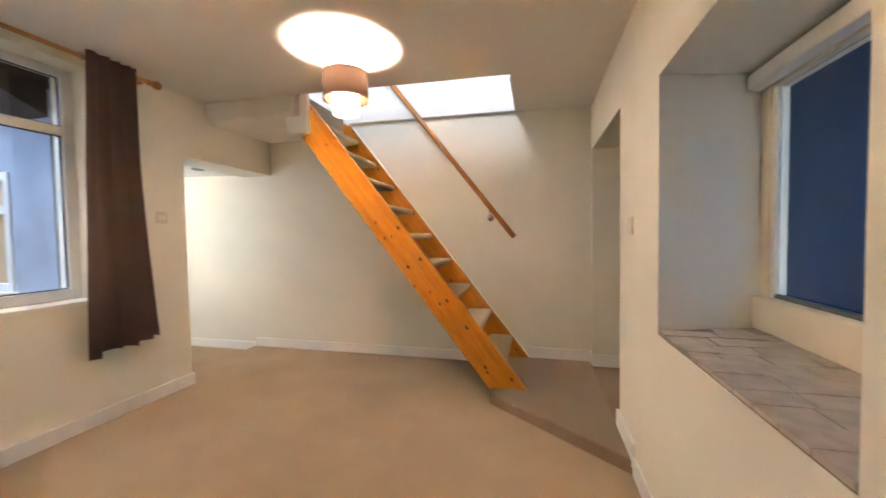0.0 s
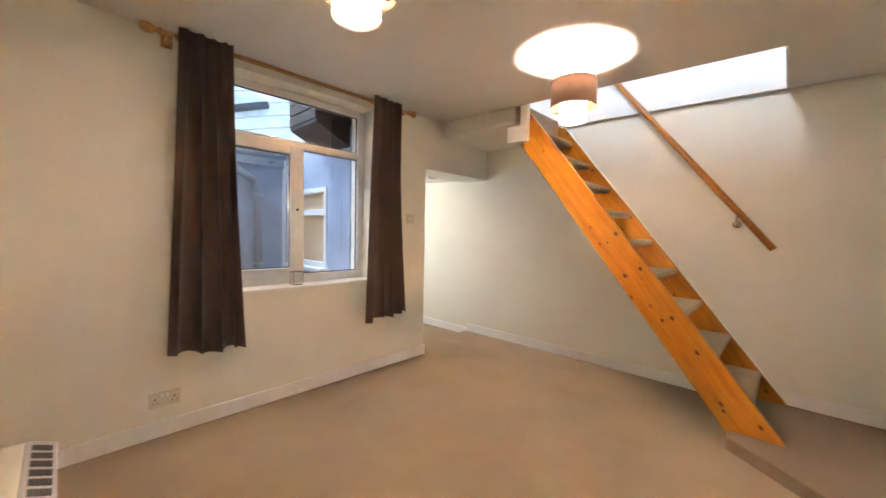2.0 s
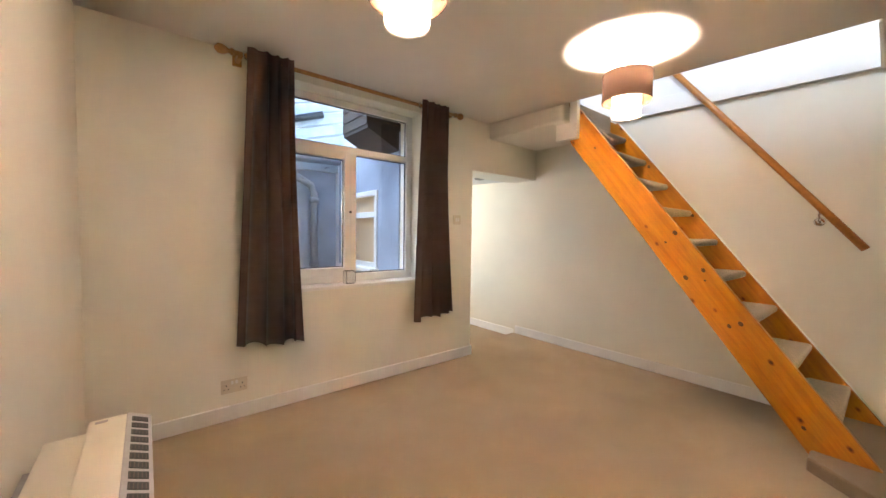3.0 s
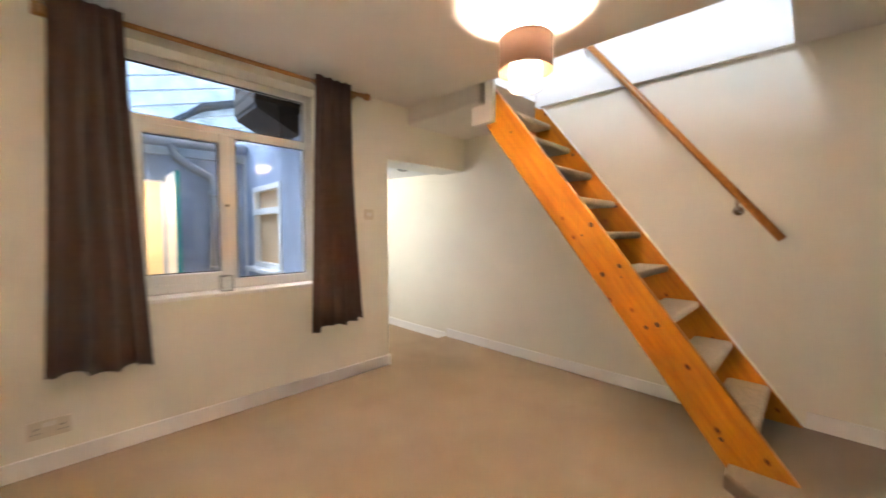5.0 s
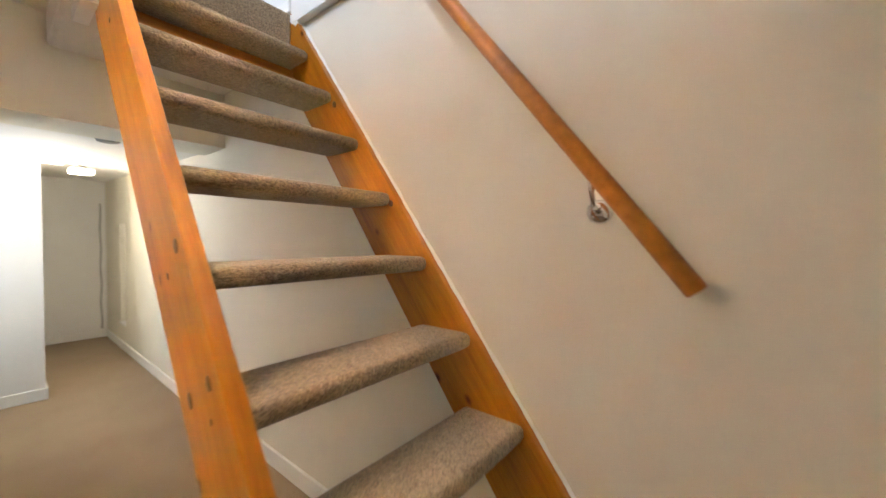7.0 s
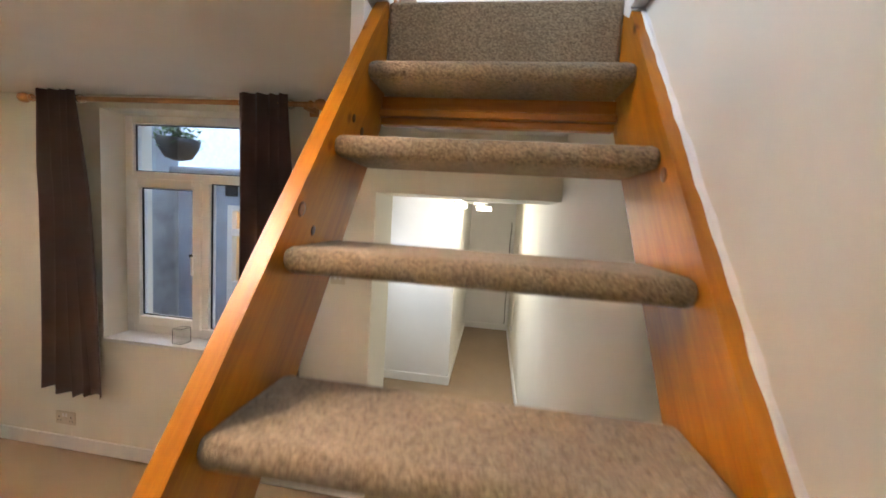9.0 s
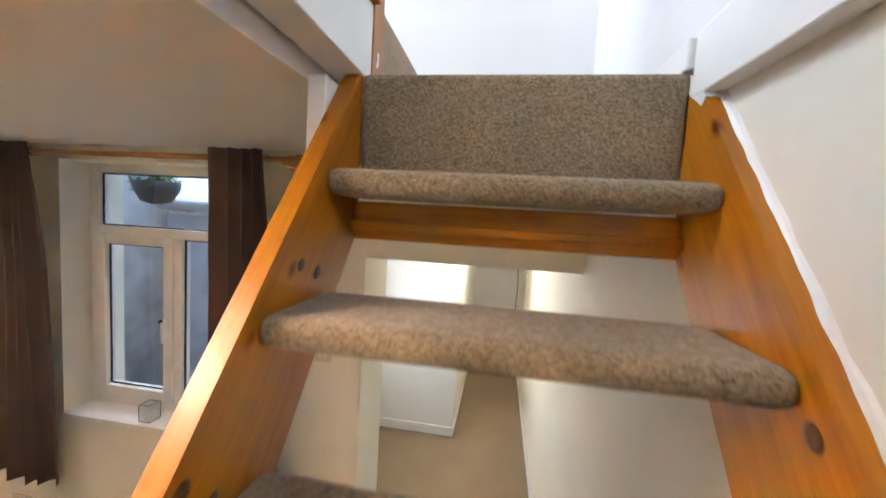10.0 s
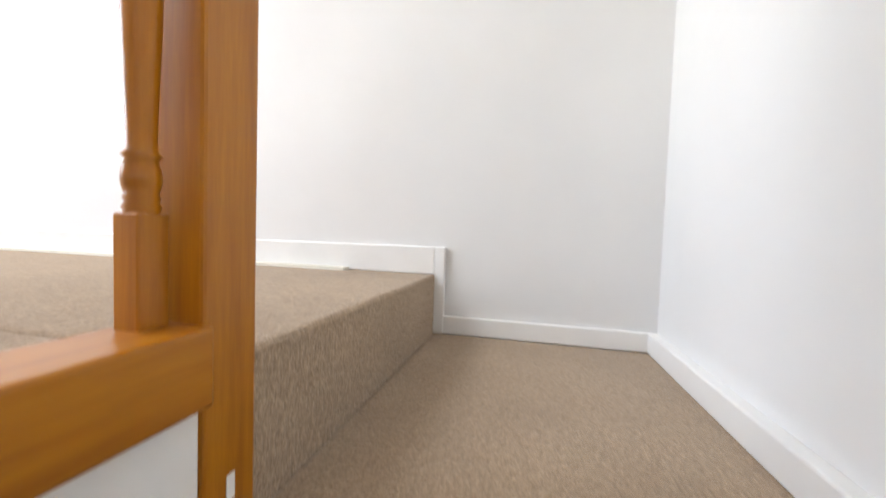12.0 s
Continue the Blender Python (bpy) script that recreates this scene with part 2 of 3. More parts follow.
# floors
solid("floor", boxes((XW - 0.26, XE, YS, YN, -0.2, 0.0)), M_CARPET, "tan beige fitted carpet, slightly worn", "floor", ST)
solid("floor_corridor", boxes((XEND, XW - 0.26, 2.5, YN, -0.25, LOW)), M_CARPET, "tan beige fitted carpet one low step down", "floor", ST)
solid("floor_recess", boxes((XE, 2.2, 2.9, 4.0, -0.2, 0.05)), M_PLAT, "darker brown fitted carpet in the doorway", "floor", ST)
bm = bmesh.new()
lo, hi = [], []
for x, y in ((0.185, YN), (0.19, 3.20), (0.95, 2.60), (0.95, YN)):
    lo.append(bm.verts.new((x, y, -0.01)))
    hi.append(bm.verts.new((x, y, 0.068)))
bm.faces.new(lo[::-1])
top = bm.faces.new(hi)
for i in range(4):
    bm.faces.new((lo[i], lo[(i + 1) % 4], hi[(i + 1) % 4], hi[i]))
bmesh.ops.bevel(bm, geom=list(top.edges), offset=0.014, segments=3, affect="EDGES", profile=0.5)
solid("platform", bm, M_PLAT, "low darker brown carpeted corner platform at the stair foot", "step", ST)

# west wall with window opening and corridor opening
WY0, WY1, WZ0, WZ1 = 1.30, 2.435, 0.79, 2.205
xo = XW - TW
solid("wall_west", boxes(
    (xo, XW, YS - 0.3, WY0, -0.25, 2.5), (xo, XW, WY1, 3.04, -0.25, 2.5), (xo, XW, WY0, WY1, -0.25, WZ0 - 0.025), (xo, XW, WY0, WY1, WZ1, 2.5),
    (xo, XW, 3.04, YN, CORR, 2.29)), M_WALL, "cream painted plaster wall with window and corridor opening", "wall", ST)
# north wall, one run from the corridor to the recess, with a narrow niche
NX0, NX1, NZ0, NZ1 = -5.17, -4.93, 0.24, 1.39
YB = YN + 0.3
solid("wall_north", boxes(
    (XEND - 0.3, NX0, YN, YB, -0.25, TOP), (NX1, 2.3, YN, YB, -0.25, TOP), (NX0, NX1, YN, YB, -0.25, NZ0), (NX0, NX1, YN, YB, NZ1, TOP),
    (NX0, NX1, YN + 0.13, YB, NZ0, NZ1)), M_WALL, "cream painted plaster wall beside the stair", "wall", ST)
# east wall with deep window recess and an opening to the next room
EY0, EY1, EZ0, EZ1, XB = 1.40, 2.295, 0.78, 1.74, 1.33
EB = 2.435                      # back of the splayed recess
OY0, OY1, OZ = 2.94, 3.955, 1.835
solid("wall_east", boxes(
    (XE, XB + 0.1, YS - 0.3, EY0, -0.25, 2.5), (XE, XB + 0.1, EB, OY0, -0.25, 2.5), (XE, XB + 0.1, EY0, EY1, -0.25, EZ0 - 0.02),
    (XE, XB + 0.1, EY0, EY1, EZ1, 2.5), (XE, XB + 0.1, EY1, EB, -0.25, EZ0 - 0.02), (XE, XB + 0.1, EY1, EB, EZ1, 2.5), (XE, XB + 0.1, OY0, OY1, OZ, 2.5), (XE, 2.2, OY1, YN, -0.1, 2.5)), M_WALL,
    "cream painted plaster wall with a deep window recess", "wall", ST)
bm = bmesh.new()
lo, hi = [], []
for x, y in ((XE, EY1), (XB + 0.1, EB + 0.03), (XB + 0.1, EB), (XE, EB)):
    y = min(y, EB - 0.001) if x > XE and y > EB else y
    lo.append(bm.verts.new((x, y, EZ0 - 0.02)))
    hi.append(bm.verts.new((x, y, EZ1)))
bm.faces.new((lo[0], lo[1], lo[3]))
bm.faces.new((hi[0], hi[1], hi[3]))
bm.faces.new((lo[0], lo[1], hi[1], hi[0]))
bm.faces.new((lo[0], lo[3], hi[3], hi[0]))
solid("wall_east_splay", bm, M_WALL, "cream painted splayed side of the window recess", "wall", ST)
solid("wall_recess", boxes((2.2, 2.3, 2.8, YN, -0.2, 2.5), (XB + 0.1, 2.2, 2.84, OY0, -0.2, 2.5)), M_WALL, "cream painted plaster walls past the opening", "wall", ST)
solid("wall_south", boxes((XW, XE, YS - 0.3, YS, -0.25, 2.5)), M_WALL, "cream painted plaster wall behind the heater", "wall", ST)

def corridor_ceiling():
    b = boxes((XEND, xo, 2.5, YN, 0, 0.1))
    for v in b.verts:
        v.co.z += CORR + 0.02 + (xo - v.co.x) * 0.036
    return b


# ceiling of the room, a little out of level, open above the stair
bm = bmesh.new()
for x0, x1, y0, y1 in ((XW, XE, YS, YO - 0.03), (XO, XE, YO - 0.03, YN)):
    box(bm, x0, x1, y0, y1, 0, 0.16)
for v in bm.verts:
    v.co.z = ceil_z(v.co.x) if v.co.z < 0.08 else 2.455
solid("ceiling", bm, M_CEIL, "cream painted ceiling open above the stair", "ceiling", ST)
solid("ceiling_recess", boxes((XE, 2.3, 2.8, YN, 2.5, 2.6)), M_CEIL, "cream painted ceiling past the opening", "ceiling", ST)
solid("ceiling_corridor", corridor_ceiling(), M_WHITE, "white painted low corridor ceiling", "ceiling", ST)
# underside of the quarter landing
bm = boxes((XW, -1.325, 3.258, YN, 2.125, 2.292), bevel=0.02)
solid("ceiling_landing_soffit", bm, M_CEIL, "cream painted soffit under the landing", "ceiling", ST)

# corridor and lobby
XL = -3.855
solid("wall_corridor_side", boxes((XEND, XL, 3.15, 3.335, -0.25, CORR + 0.22), (XL - 0.15, XL, 2.42, 3.15, -0.25, CORR + 0.22)), M_WHITE, "white painted plaster corridor wall", "wall", ST)
solid("wall_corridor_end", boxes((XEND - 0.3, XEND, 3.15, YN, -0.25, CORR + 0.3)), M_WHITE, "white painted corridor end wall", "wall", ST)
LW0, LW1, LZ0, LZ1 = -3.62, -2.90, 0.82, 1.62
solid("wall_lobby", boxes((XL, xo, 2.42, 2.52, -0.25, LZ0), (XL, LW0, 2.42, 2.52, LZ0, LZ1), (LW1, xo, 2.42, 2.52, LZ0, LZ1), (XL, xo, 2.42, 2.52, LZ1, 2.12)),
      M_GREYWALL, "weathered grey rendered side wall with a window", "wall", ST)
solid("wall_lobby_inner", boxes((XL, LW0, 2.52, 2.53, LOW, 1.83), (LW1, xo, 2.52, 2.53, LOW, 1.83), (LW0, LW1, 2.52, 2.53, LOW, LZ0), (LW0, LW1, 2.52, 2.53, LZ1, 1.83)),
      M_WHITE, "white painted lobby wall", "wall", ST)

# upper storey
solid("floor_landing", boxes((XFAR, -1.296, YO + 0.045, YN, 2.25, LAND), bevel=0.016), M_LAND, "beige loop carpet on the quarter landing", "floor", ST)
solid("floor_upper", boxes((XFAR, -1.37, 0.4, YO + 0.05, 2.46, UP), (-1.37, 2.2, 0.4, YO, 2.46, UP), (XO, 2.2, YO, YN, 2.46, UP), bevel=0.008), M_LAND,
      "beige loop carpet on the upper floor", "floor", ST)
solid("wall_upper_end", boxes((XFAR - 0.25, XFAR, 0.2, YN, 2.29, TOP)), M_WHITE, "white painted upper end wall", "wall", ST)
solid("wall_upper_south", boxes((XFAR - 0.25, -1.8, 0.2, 0.4, 2.29, TOP), (-0.1, 2.4, 0.2, 0.4, 2.29, TOP), (-1.8, -0.1, 0.2, 0.4, 2.29, 3.1), (-1.8, -0.1, 0.2, 0.4, 4.72, TOP)),
      M_WHITE, "white painted upper wall with a window opening", "wall", ST)
solid("wall_upper_east", boxes((2.2, 2.4, 0.4, YN, 2.29, TOP)), M_WHITE, "white painted upper wall", "wall", ST)
solid("ceiling_upper", boxes((XFAR - 0.25, -1.2, 0.2, YB, TOP, TOP + 0.1), (-0.2, 2.4, 0.2, YB, TOP, TOP + 0.1), (-1.2, -0.2, 0.2, 0.8, TOP, TOP + 0.1), (-1.2, -0.2, 1.8, YB, TOP, TOP + 0.1)), M_WHITE, "white painted upper ceiling with a roof light", "ceiling", ST)
solid("riser_upper", boxes((XFAR, -1.385, YO + 0.035, YO + 0.052, LAND - 0.01, UP - 0.004), bevel=0.004), M_LAND, "beige loop carpet on the riser up from the landing", "step", ST)
# white lining that turns the north wall of the stairwell white above the floor line
solid("wall_stairwell_upper", boxes((XFAR, 2.2, YN - 0.018, YN + 0.002, 2.30, TOP)), M_WHITE, "white painted upper stairwell wall", "wall", ST)
band = boxes((-1.286, XO, YN - 0.034, YN + 0.002, 2.215, 2.364), bevel=0.003)
for v in band.verts:
    if v.co.z < 2.3:
        v.co.z += (XO - v.co.x) * 0.019
solid("trim_stairwell_band", band, M_TRIM, "white painted timber band along the stairwell", "trim", ST)
solid("trim_opening_end", boxes((XO - 0.012, XO + 0.001, YO, YN, 2.21, 2.50), bevel=0.002), M_TRIM, "white painted lining of the stair opening", "trim", ST)
solid("trim_fascia", boxes((-1.335, XO - 0.012, YO - 0.02, YO + 0.055, 2.292, 2.459), bevel=0.003), M_TRIM, "white painted fascia board along the stair opening", "trim", ST)


def skirting(name, rows, label="white painted skirting board"):
    bm = bmesh.new()
    for r in rows:
        box(bm, *r, bevel=0.004)
    return solid(name, bm, M_TRIM, label, "skirting", ST)


S, SH = 0.014, 0.092
skirting("baseboard_west", [(XW - 0.001, XW + S, YS, 3.04 + S, 0, SH), (xo, XW + S - 0.001, 3.039, 3.04 + S, 0, SH - 0.002)])
skirting("baseboard_north", [(XW - 0.24, 0.40, YN - S, YN + 0.001, 0, SH), (0.45, XE - 0.01, YN - S, YN + 0.001, 0.045, 0.068 + SH), (XE - S, 2.2, OY1 - S, OY1 + 0.001, 0.045, 0.066 + SH - 0.012),
                             (XE - S, XE + 0.001, OY1, YN, 0.045, 0.068 + SH)])
skirting("baseboard_east", [(XE - S, XE + 0.001, YS, 2.60, 0, SH), (XE - S - 0.002, XE + 0.001, 2.60, OY0 + S, 0.04, 0.068 + SH), (XE, XB + 0.1, OY0 - 0.001, OY0 + S, 0.05, 0.066 + SH)])
skirting("baseboard_south", [(XW, XE, YS - 0.001, YS + S, 0, SH)])
skirting("baseboard_corridor", [(XEND, XW - 0.265, YN - S, YN + 0.001, LOW, LOW + SH), (XEND - 0.001, XEND + S, 3.335, YN - S, LOW, LOW + SH),
                                (XEND, XL + S, 3.334, 3.335 + S, LOW, LOW + SH), (XL - 0.001, XL + S, 2.53, 3.335, LOW, LOW + SH - 0.002)])
skirting("baseboard_upper", [(XFAR - 0.001, XFAR + S, YO + 0.06, YN - 0.044, LAND, LAND + 0.058), (XFAR - 0.001, XFAR + S + 0.002, 0.4, YO + 0.05, UP, UP + 0.09),
                             (XFAR - 0.001, XFAR + S + 0.003, YO + 0.05, YO + 0.085, LAND, UP + 0.09), (XFAR, -1.285, YN - 0.046, YN - 0.017, LAND, LAND + 0.058)])

# ---------------------------------------------------------------- stair
RISE, GO = 0.2275, 0.176
PITCH = math.atan2(RISE, GO)
stair = thing("open_tread_stair", (0.3, 3.66, 0.05), "steep varnished pine open stair with carpeted treads", "staircase")


def stringer(y0, y1):
    """A raking board with a level foot and a plumb head, in axes along the slope."""
    m = Matrix.Translation((0.468, (y0 + y1) / 2, 0.03)) @ Matrix.Rotation(-(math.pi - PITCH), 4, "Y")
    inv = m.inverted()
    outline = [(0.468, 0.03), (0.19, 0.03), (-1.232 - 0.05, 1.94), (-1.30, 1.985), (-1.30, 2.31), (-1.262, 2.268)]
    bm = bmesh.new()
    a, b = [], []
    for x, z in outline:
        a.append(bm.verts.new(inv @ Vector((x, y0, z))))
        b.append(bm.verts.new(inv @ Vector((x, y1, z))))
    bm.faces.new(a)
    bm.faces.new(b[::-1])
    for i in range(len(a)):
        j = (i + 1) % len(a)
        bm.faces.new((a[i], b[i], b[j], a[j]))
    bmesh.ops.bevel(bm, geom=list(bm.edges), offset=0.004, segments=2, affect="EDGES", profile=0.5)
    part("stringer", bm, M_PINE_X, stair, "varnished knotty pine", m)


stringer(3.308, 3.343)
stringer(3.990, 4.021)


def knot(x, y, z, r, face):
    """A dark oval knot let into a string; face -1 looks south, 1 north."""
    b = lathe([(r, 0), (r * 0.97, 0.0008), (r * 0.55, 0.0012), (r * 0.2, 0.0010)], 14)
    tilt = Matrix.Translation((x, y, z)) @ Matrix.Rotation(PITCH, 4, "Y") @ Matrix.Diagonal((1.35, 1, 1, 1)) @ Matrix.Rotation(-face * math.pi / 2, 4, "X")
    part("knot", moved(b, tilt), M_KNOT, stair, "dark brown knot in the pine")


for x, z, r in ((-0.492, 1.214, 0.013), (-0.546, 1.150, 0.007), (-0.419, 0.922, 0.013), (-0.325, 0.979, 0.011), (-0.314, 0.915, 0.005), (-0.18, 0.653, 0.010), (-0.126, 0.678, 0.012),
                (-1.072, 1.870, 0.008), (0.162, 0.171, 0.009)):
    knot(x, 3.3078, z, r, -1)
for x, z, r in ((-0.844, 1.688, 0.012), (-1.069, 1.909, 0.009), (-1.123, 1.890, 0.010), (-0.888, 1.648, 0.008)):
    knot(x, 3.3432, z, r, 1)
for x, z, r in ((-0.944, 1.793, 0.012), (-0.60, 1.36, 0.010)):
    knot(x, 3.9898, z, r, -1)
for k in range(9):
    x, z = -1.148 + 0.180 * k, 2.074 - 0.2262 * k
    bm = bmesh.new()
    box(bm, x - (0.175 if k == 0 else 0.2), x + 0.006, 3.338, 3.996, z - 0.044, z + 0.004, bevel=0.021, seg=4)
    for f in bm.faces:
        f.smooth = True
    part("tread", bm, M_STAIR, stair, "brown flecked loop carpet over the tread")
bm = boxes((-1.315, -1.292, 3.343, 3.990, 2.05, LAND - 0.002), bevel=0.011)
part("riser", bm, M_STAIR, stair, "brown flecked loop carpet on the top riser")
part("rail_board", boxes((-1.30, -1.27, 3.343, 3.990, 1.945, 2.025), (-1.285, -1.25, 3.343, 3.990, 1.965, 1.985), bevel=0.004), M_PINE_Y, stair, "bare stained board under the top tread")
rf = random.Random(21)
bm = bmesh.new()
run = Vector((-1.73, 0, 2.238))
up = Vector((run.z, 0, -run.x)).normalized()
rows = []
for i in range(81):
    p = Vector((0.468, 0, 0.03)) + run * (i / 80)
    w, h = 0.009 + rf.uniform(0, 0.006) * rf.random(), 0.006 + rf.uniform(-0.002, 0.005)
    rows.append([bm.verts.new(p + Vector((0, 4.0215 - w, 0)) - up * 0.003), bm.verts.new(p + Vector((0, 4.0215 - w * 0.45, 0)) + up * h * 0.6),
                 bm.verts.new(p + Vector((0, 4.0225, 0)) + up * h), bm.verts.new(p + Vector((0, 4.0225, 0)) - up * 0.003)])
for a, b in zip(rows, rows[1:]):
    for q in range(4):
        bm.faces.new((a[q], a[(q + 1) % 4], b[(q + 1) % 4], b[q]))
bm.faces.new(rows[0])
bm.faces.new(rows[-1][::-1])
solid("trim_stair_wall_edge", bm, M_TRIM, "uneven white filler line beside the stair string", "trim", ST)
bm = bmesh.new()
sides = [[bm.verts.new((x, y, z)) for x, z in ((-1.302, 2.296), (-1.284, 2.288), (-1.262, 2.272), (-1.232, 2.234), (-1.246, 2.222), (-1.302, 2.262))] for y in (3.989, 4.0215)]
bm.faces.new(sides[0])
bm.faces.new(sides[1][::-1])
for i in range(6):
    bm.faces.new((sides[0][i], sides[1][i], sides[1][(i + 1) % 6], sides[0][(i + 1) % 6]))
solid("trim_string_head_filler", bm, M_TRIM, "rough white filler at the head of the stair string", "trim", ST)
# boxed white end under the landing
bx = thing("boxed_stair_end", (-1.28, 3.3, 1.96), "white painted boxed-in timber end under the landing", "boxing")
part("lower_box", boxes((-1.395, -1.205, 3.262, 3.305, 1.965, 2.10), bevel=0.003), M_TRIM, bx)
part("upper_board", boxes((-1.275, -1.205, 3.266, 3.305, 2.10, 2.262), bevel=0.003), M_TRIM, bx)

# wall handrail
hr = thing("handrail", (0.31, 3.95, 1.13), "round stained wooden wall handrail on chrome brackets", "handrail")
hm = Matrix.Translation((0.322, 3.95, 1.128)) @ Matrix.Rotation(-(math.pi - PITCH), 4, "Y")
part("rail", moved(lathe([(0.019, 0), (0.0225, 0.004), (0.0225, 2.0), (0.019, 2.004)], 20), Matrix.Rotation(math.pi / 2, 4, "Y")), M_RAIL, hr, "stained pine", hm)
for bxx, bz in ((0.115, 1.30), (-0.84, 2.535)):
    ros = part("bracket_rose", moved(lathe([(0.001, 0), (0.03, 0.001), (0.03, 0.004), (0.02, 0.010), (0.001, 0.013)], 24), Matrix.Translation((bxx, YN, bz)) @ Matrix.Rotation(math.pi / 2, 4, "X")), M_CHROME, hr, "chrome rose")
    part("bracket_arm", tube([(bxx, YN - 0.008, bz), (bxx + 0.0, 3.97, bz + 0.012), (bxx + 0.0, 3.952, bz + 0.045), (bxx + 0.0, 3.95, bz + 0.07)], 0.007), M_CHROME, ros)

# balustrade round the opening
bal = thing("balustrade", (-1.37, 3.31, UP), "varnished pine balustrade with turned spindles", "balustrade")
part("newel_post", boxes((-1.404, -1.336, 3.279, 3.347, LAND, 3.62), bevel=0.004), M_PINE_Z, bal, "square varnished newel post")
part("paint_chip", boxes((-1.374, -1.364, 3.3465, 3.3482, 2.345, 2.372), (-1.370, -1.358, 3.3465, 3.3480, 2.338, 2.348)), M_TRIM, bal, "white paint mark")
part("bottom_rail", boxes((-1.336, XO, 3.283, 3.362, 2.46, 2.533), bevel=0.004), M_PINE_X, bal)
part("top_rail", boxes((-1.336, XO, 3.300, 3.365, 3.40, 3.46), bevel=0.012), M_PINE_X, bal)
SPIN = [(0.0135, 0.100), (0.0125, 0.102), (0.0140, 0.106), (0.0118, 0.110), (0.0135, 0.114), (0.0118, 0.117), (0.0138, 0.124), (0.0146, 0.130), (0.0138, 0.138),
        (0.0115, 0.146), (0.0146, 0.150), (0.0115, 0.154), (0.0108, 0.165), (0.0125, 0.21), (0.0145, 0.26), (0.0155, 0.36), (0.0150, 0.45), (0.012, 0.60),
        (0.0108, 0.665), (0.0146, 0.671), (0.0115, 0.676), (0.0146, 0.690), (0.0118, 0.705), (0.0135, 0.715)]
shared = None
for i in range(8):
    x = -1.312 + 0.2 * i
    if shared is None:
        bm = lathe(SPIN, 20)
        box(bm, -0.0138, 0.0138, -0.0138, 0.0138, 0, 0.101, bevel=0.002)
        box(bm, -0.0138, 0.0138, -0.0138, 0.0138, 0.713, 0.875, bevel=0.002)
        shared = mesh_of("spindle", bm, M_PINE_Z)
    ob = new("spindle", shared)
    ob.parent = bal
    ob.location = Vector((x, 3.308, 2.531)) - bal.location

# ---------------------------------------------------------------- west window
win = thing("window_1", (-2.33, 1.865, 0.79), "white plastic casement window with a top light", "window", "", ST)
FX0, FX1 = -2.378, -2.312


def member(name, y0, y1, z0, z1, par=None, x0=FX0, x1=FX1, bev=0.006, mt=None):
    return part(name, boxes((x0, x1, y0, y1, z0, z1), bevel=bev), mt or M_UPVC, par or win)


member("window_frame", WY0 - 0.004, WY0 + 0.055, WZ0, WZ1)
member("window_frame", WY1 - 0.055, WY1 + 0.004, WZ0, WZ1)
member("window_frame", WY0 + 0.055, WY1 - 0.055, WZ0, WZ0 + 0.065)
member("window_frame", WY0 + 0.055, WY1 - 0.055, WZ1 - 0.05, WZ1)
member("transom", WY0 + 0.055, WY1 - 0.055, 1.80, 1.855)
member("mullion", 1.845, 1.902, WZ0 + 0.065, 1.80)


def pane(y0, y1, z0, z1, par, x=-2.345):
    g = part("pane", boxes((x - 0.003, x + 0.003, y0, y1, z0, z1)), M_GLASS, par, "clear glass")
    g.visible_shadow = False
    for a in ((y0, y0 + 0.007, z0, z1), (y1 - 0.007, y1, z0, z1), (y0 + 0.007, y1 - 0.007, z0, z0 + 0.007), (y0 + 0.007, y1 - 0.007, z1 - 0.007, z1)):
        part("seal", boxes((x + 0.004, x + 0.012, *a)), M_SEAL, par)


pane(WY0 + 0.055, WY1 - 0.055, 1.855, WZ1 - 0.05, win)
pane(1.902, WY1 - 0.055, WZ0 + 0.065, 1.80, win)
sash = part("sash", boxes((-2.365, -2.296, WY0 + 0.045, WY0 + 0.11, WZ0 + 0.055, 1.812), (-2.365, -2.296, 1.797, 1.855, WZ0 + 0.055, 1.812),
                          (-2.365, -2.296, WY0 + 0.11, 1.797, WZ0 + 0.055, WZ0 + 0.12), (-2.365, -2.296, WY0 + 0.11, 1.797, 1.752, 1.812), bevel=0.006), M_UPVC, win, "opening casement")
pane(WY0 + 0.11, 1.797, WZ0 + 0.12, 1.752, sash, -2.335)
hd = part("handle", boxes((-2.296, -2.285, 1.812, 1.840, 1.275, 1.365), (-2.285, -2.262, 1.817, 1.835, 1.325, 1.35), (-2.272, -2.258, 1.818, 1.834, 1.215, 1.347), bevel=0.003), M_UPVC, sash)
part("key_barrel", moved(lathe([(0.009, 0), (0.009, 0.014), (0.004, 0.016)], 14), Matrix.Translation((-2.262, 1.826, 1.343)) @ Matrix.Rotation(math.pi / 2, 4, "Y")), M_BLACK, hd, "dark lock barrel")
part("window_sill", boxes((FX1 - 0.02, XW + 0.004, WY0 - 0.002, WY1 + 0.002, WZ0 - 0.025, WZ0 - 0.001), bevel=0.004), M_UPVC, win, "white gloss painted sill")

# square tumbler on the sill
tum = bmesh.new()
box(tum, -0.038, 0.038, -0.038, 0.038, 0.0, 0.10, bevel=0.010, seg=3)
bmesh.ops.delete(tum, geom=[f for f in tum.faces if f.calc_center_median().z > 0.0995], context="FACES")
bmesh.ops.solidify(tum, geom=tum.faces[:], thickness=0.004)
solid("glass_tumbler", moved(tum, Matrix.Translation((-2.215, 1.80, WZ0 + 0.0005))), M_TUMBLER, "clear square glass tumbler on the window sill", "glass")

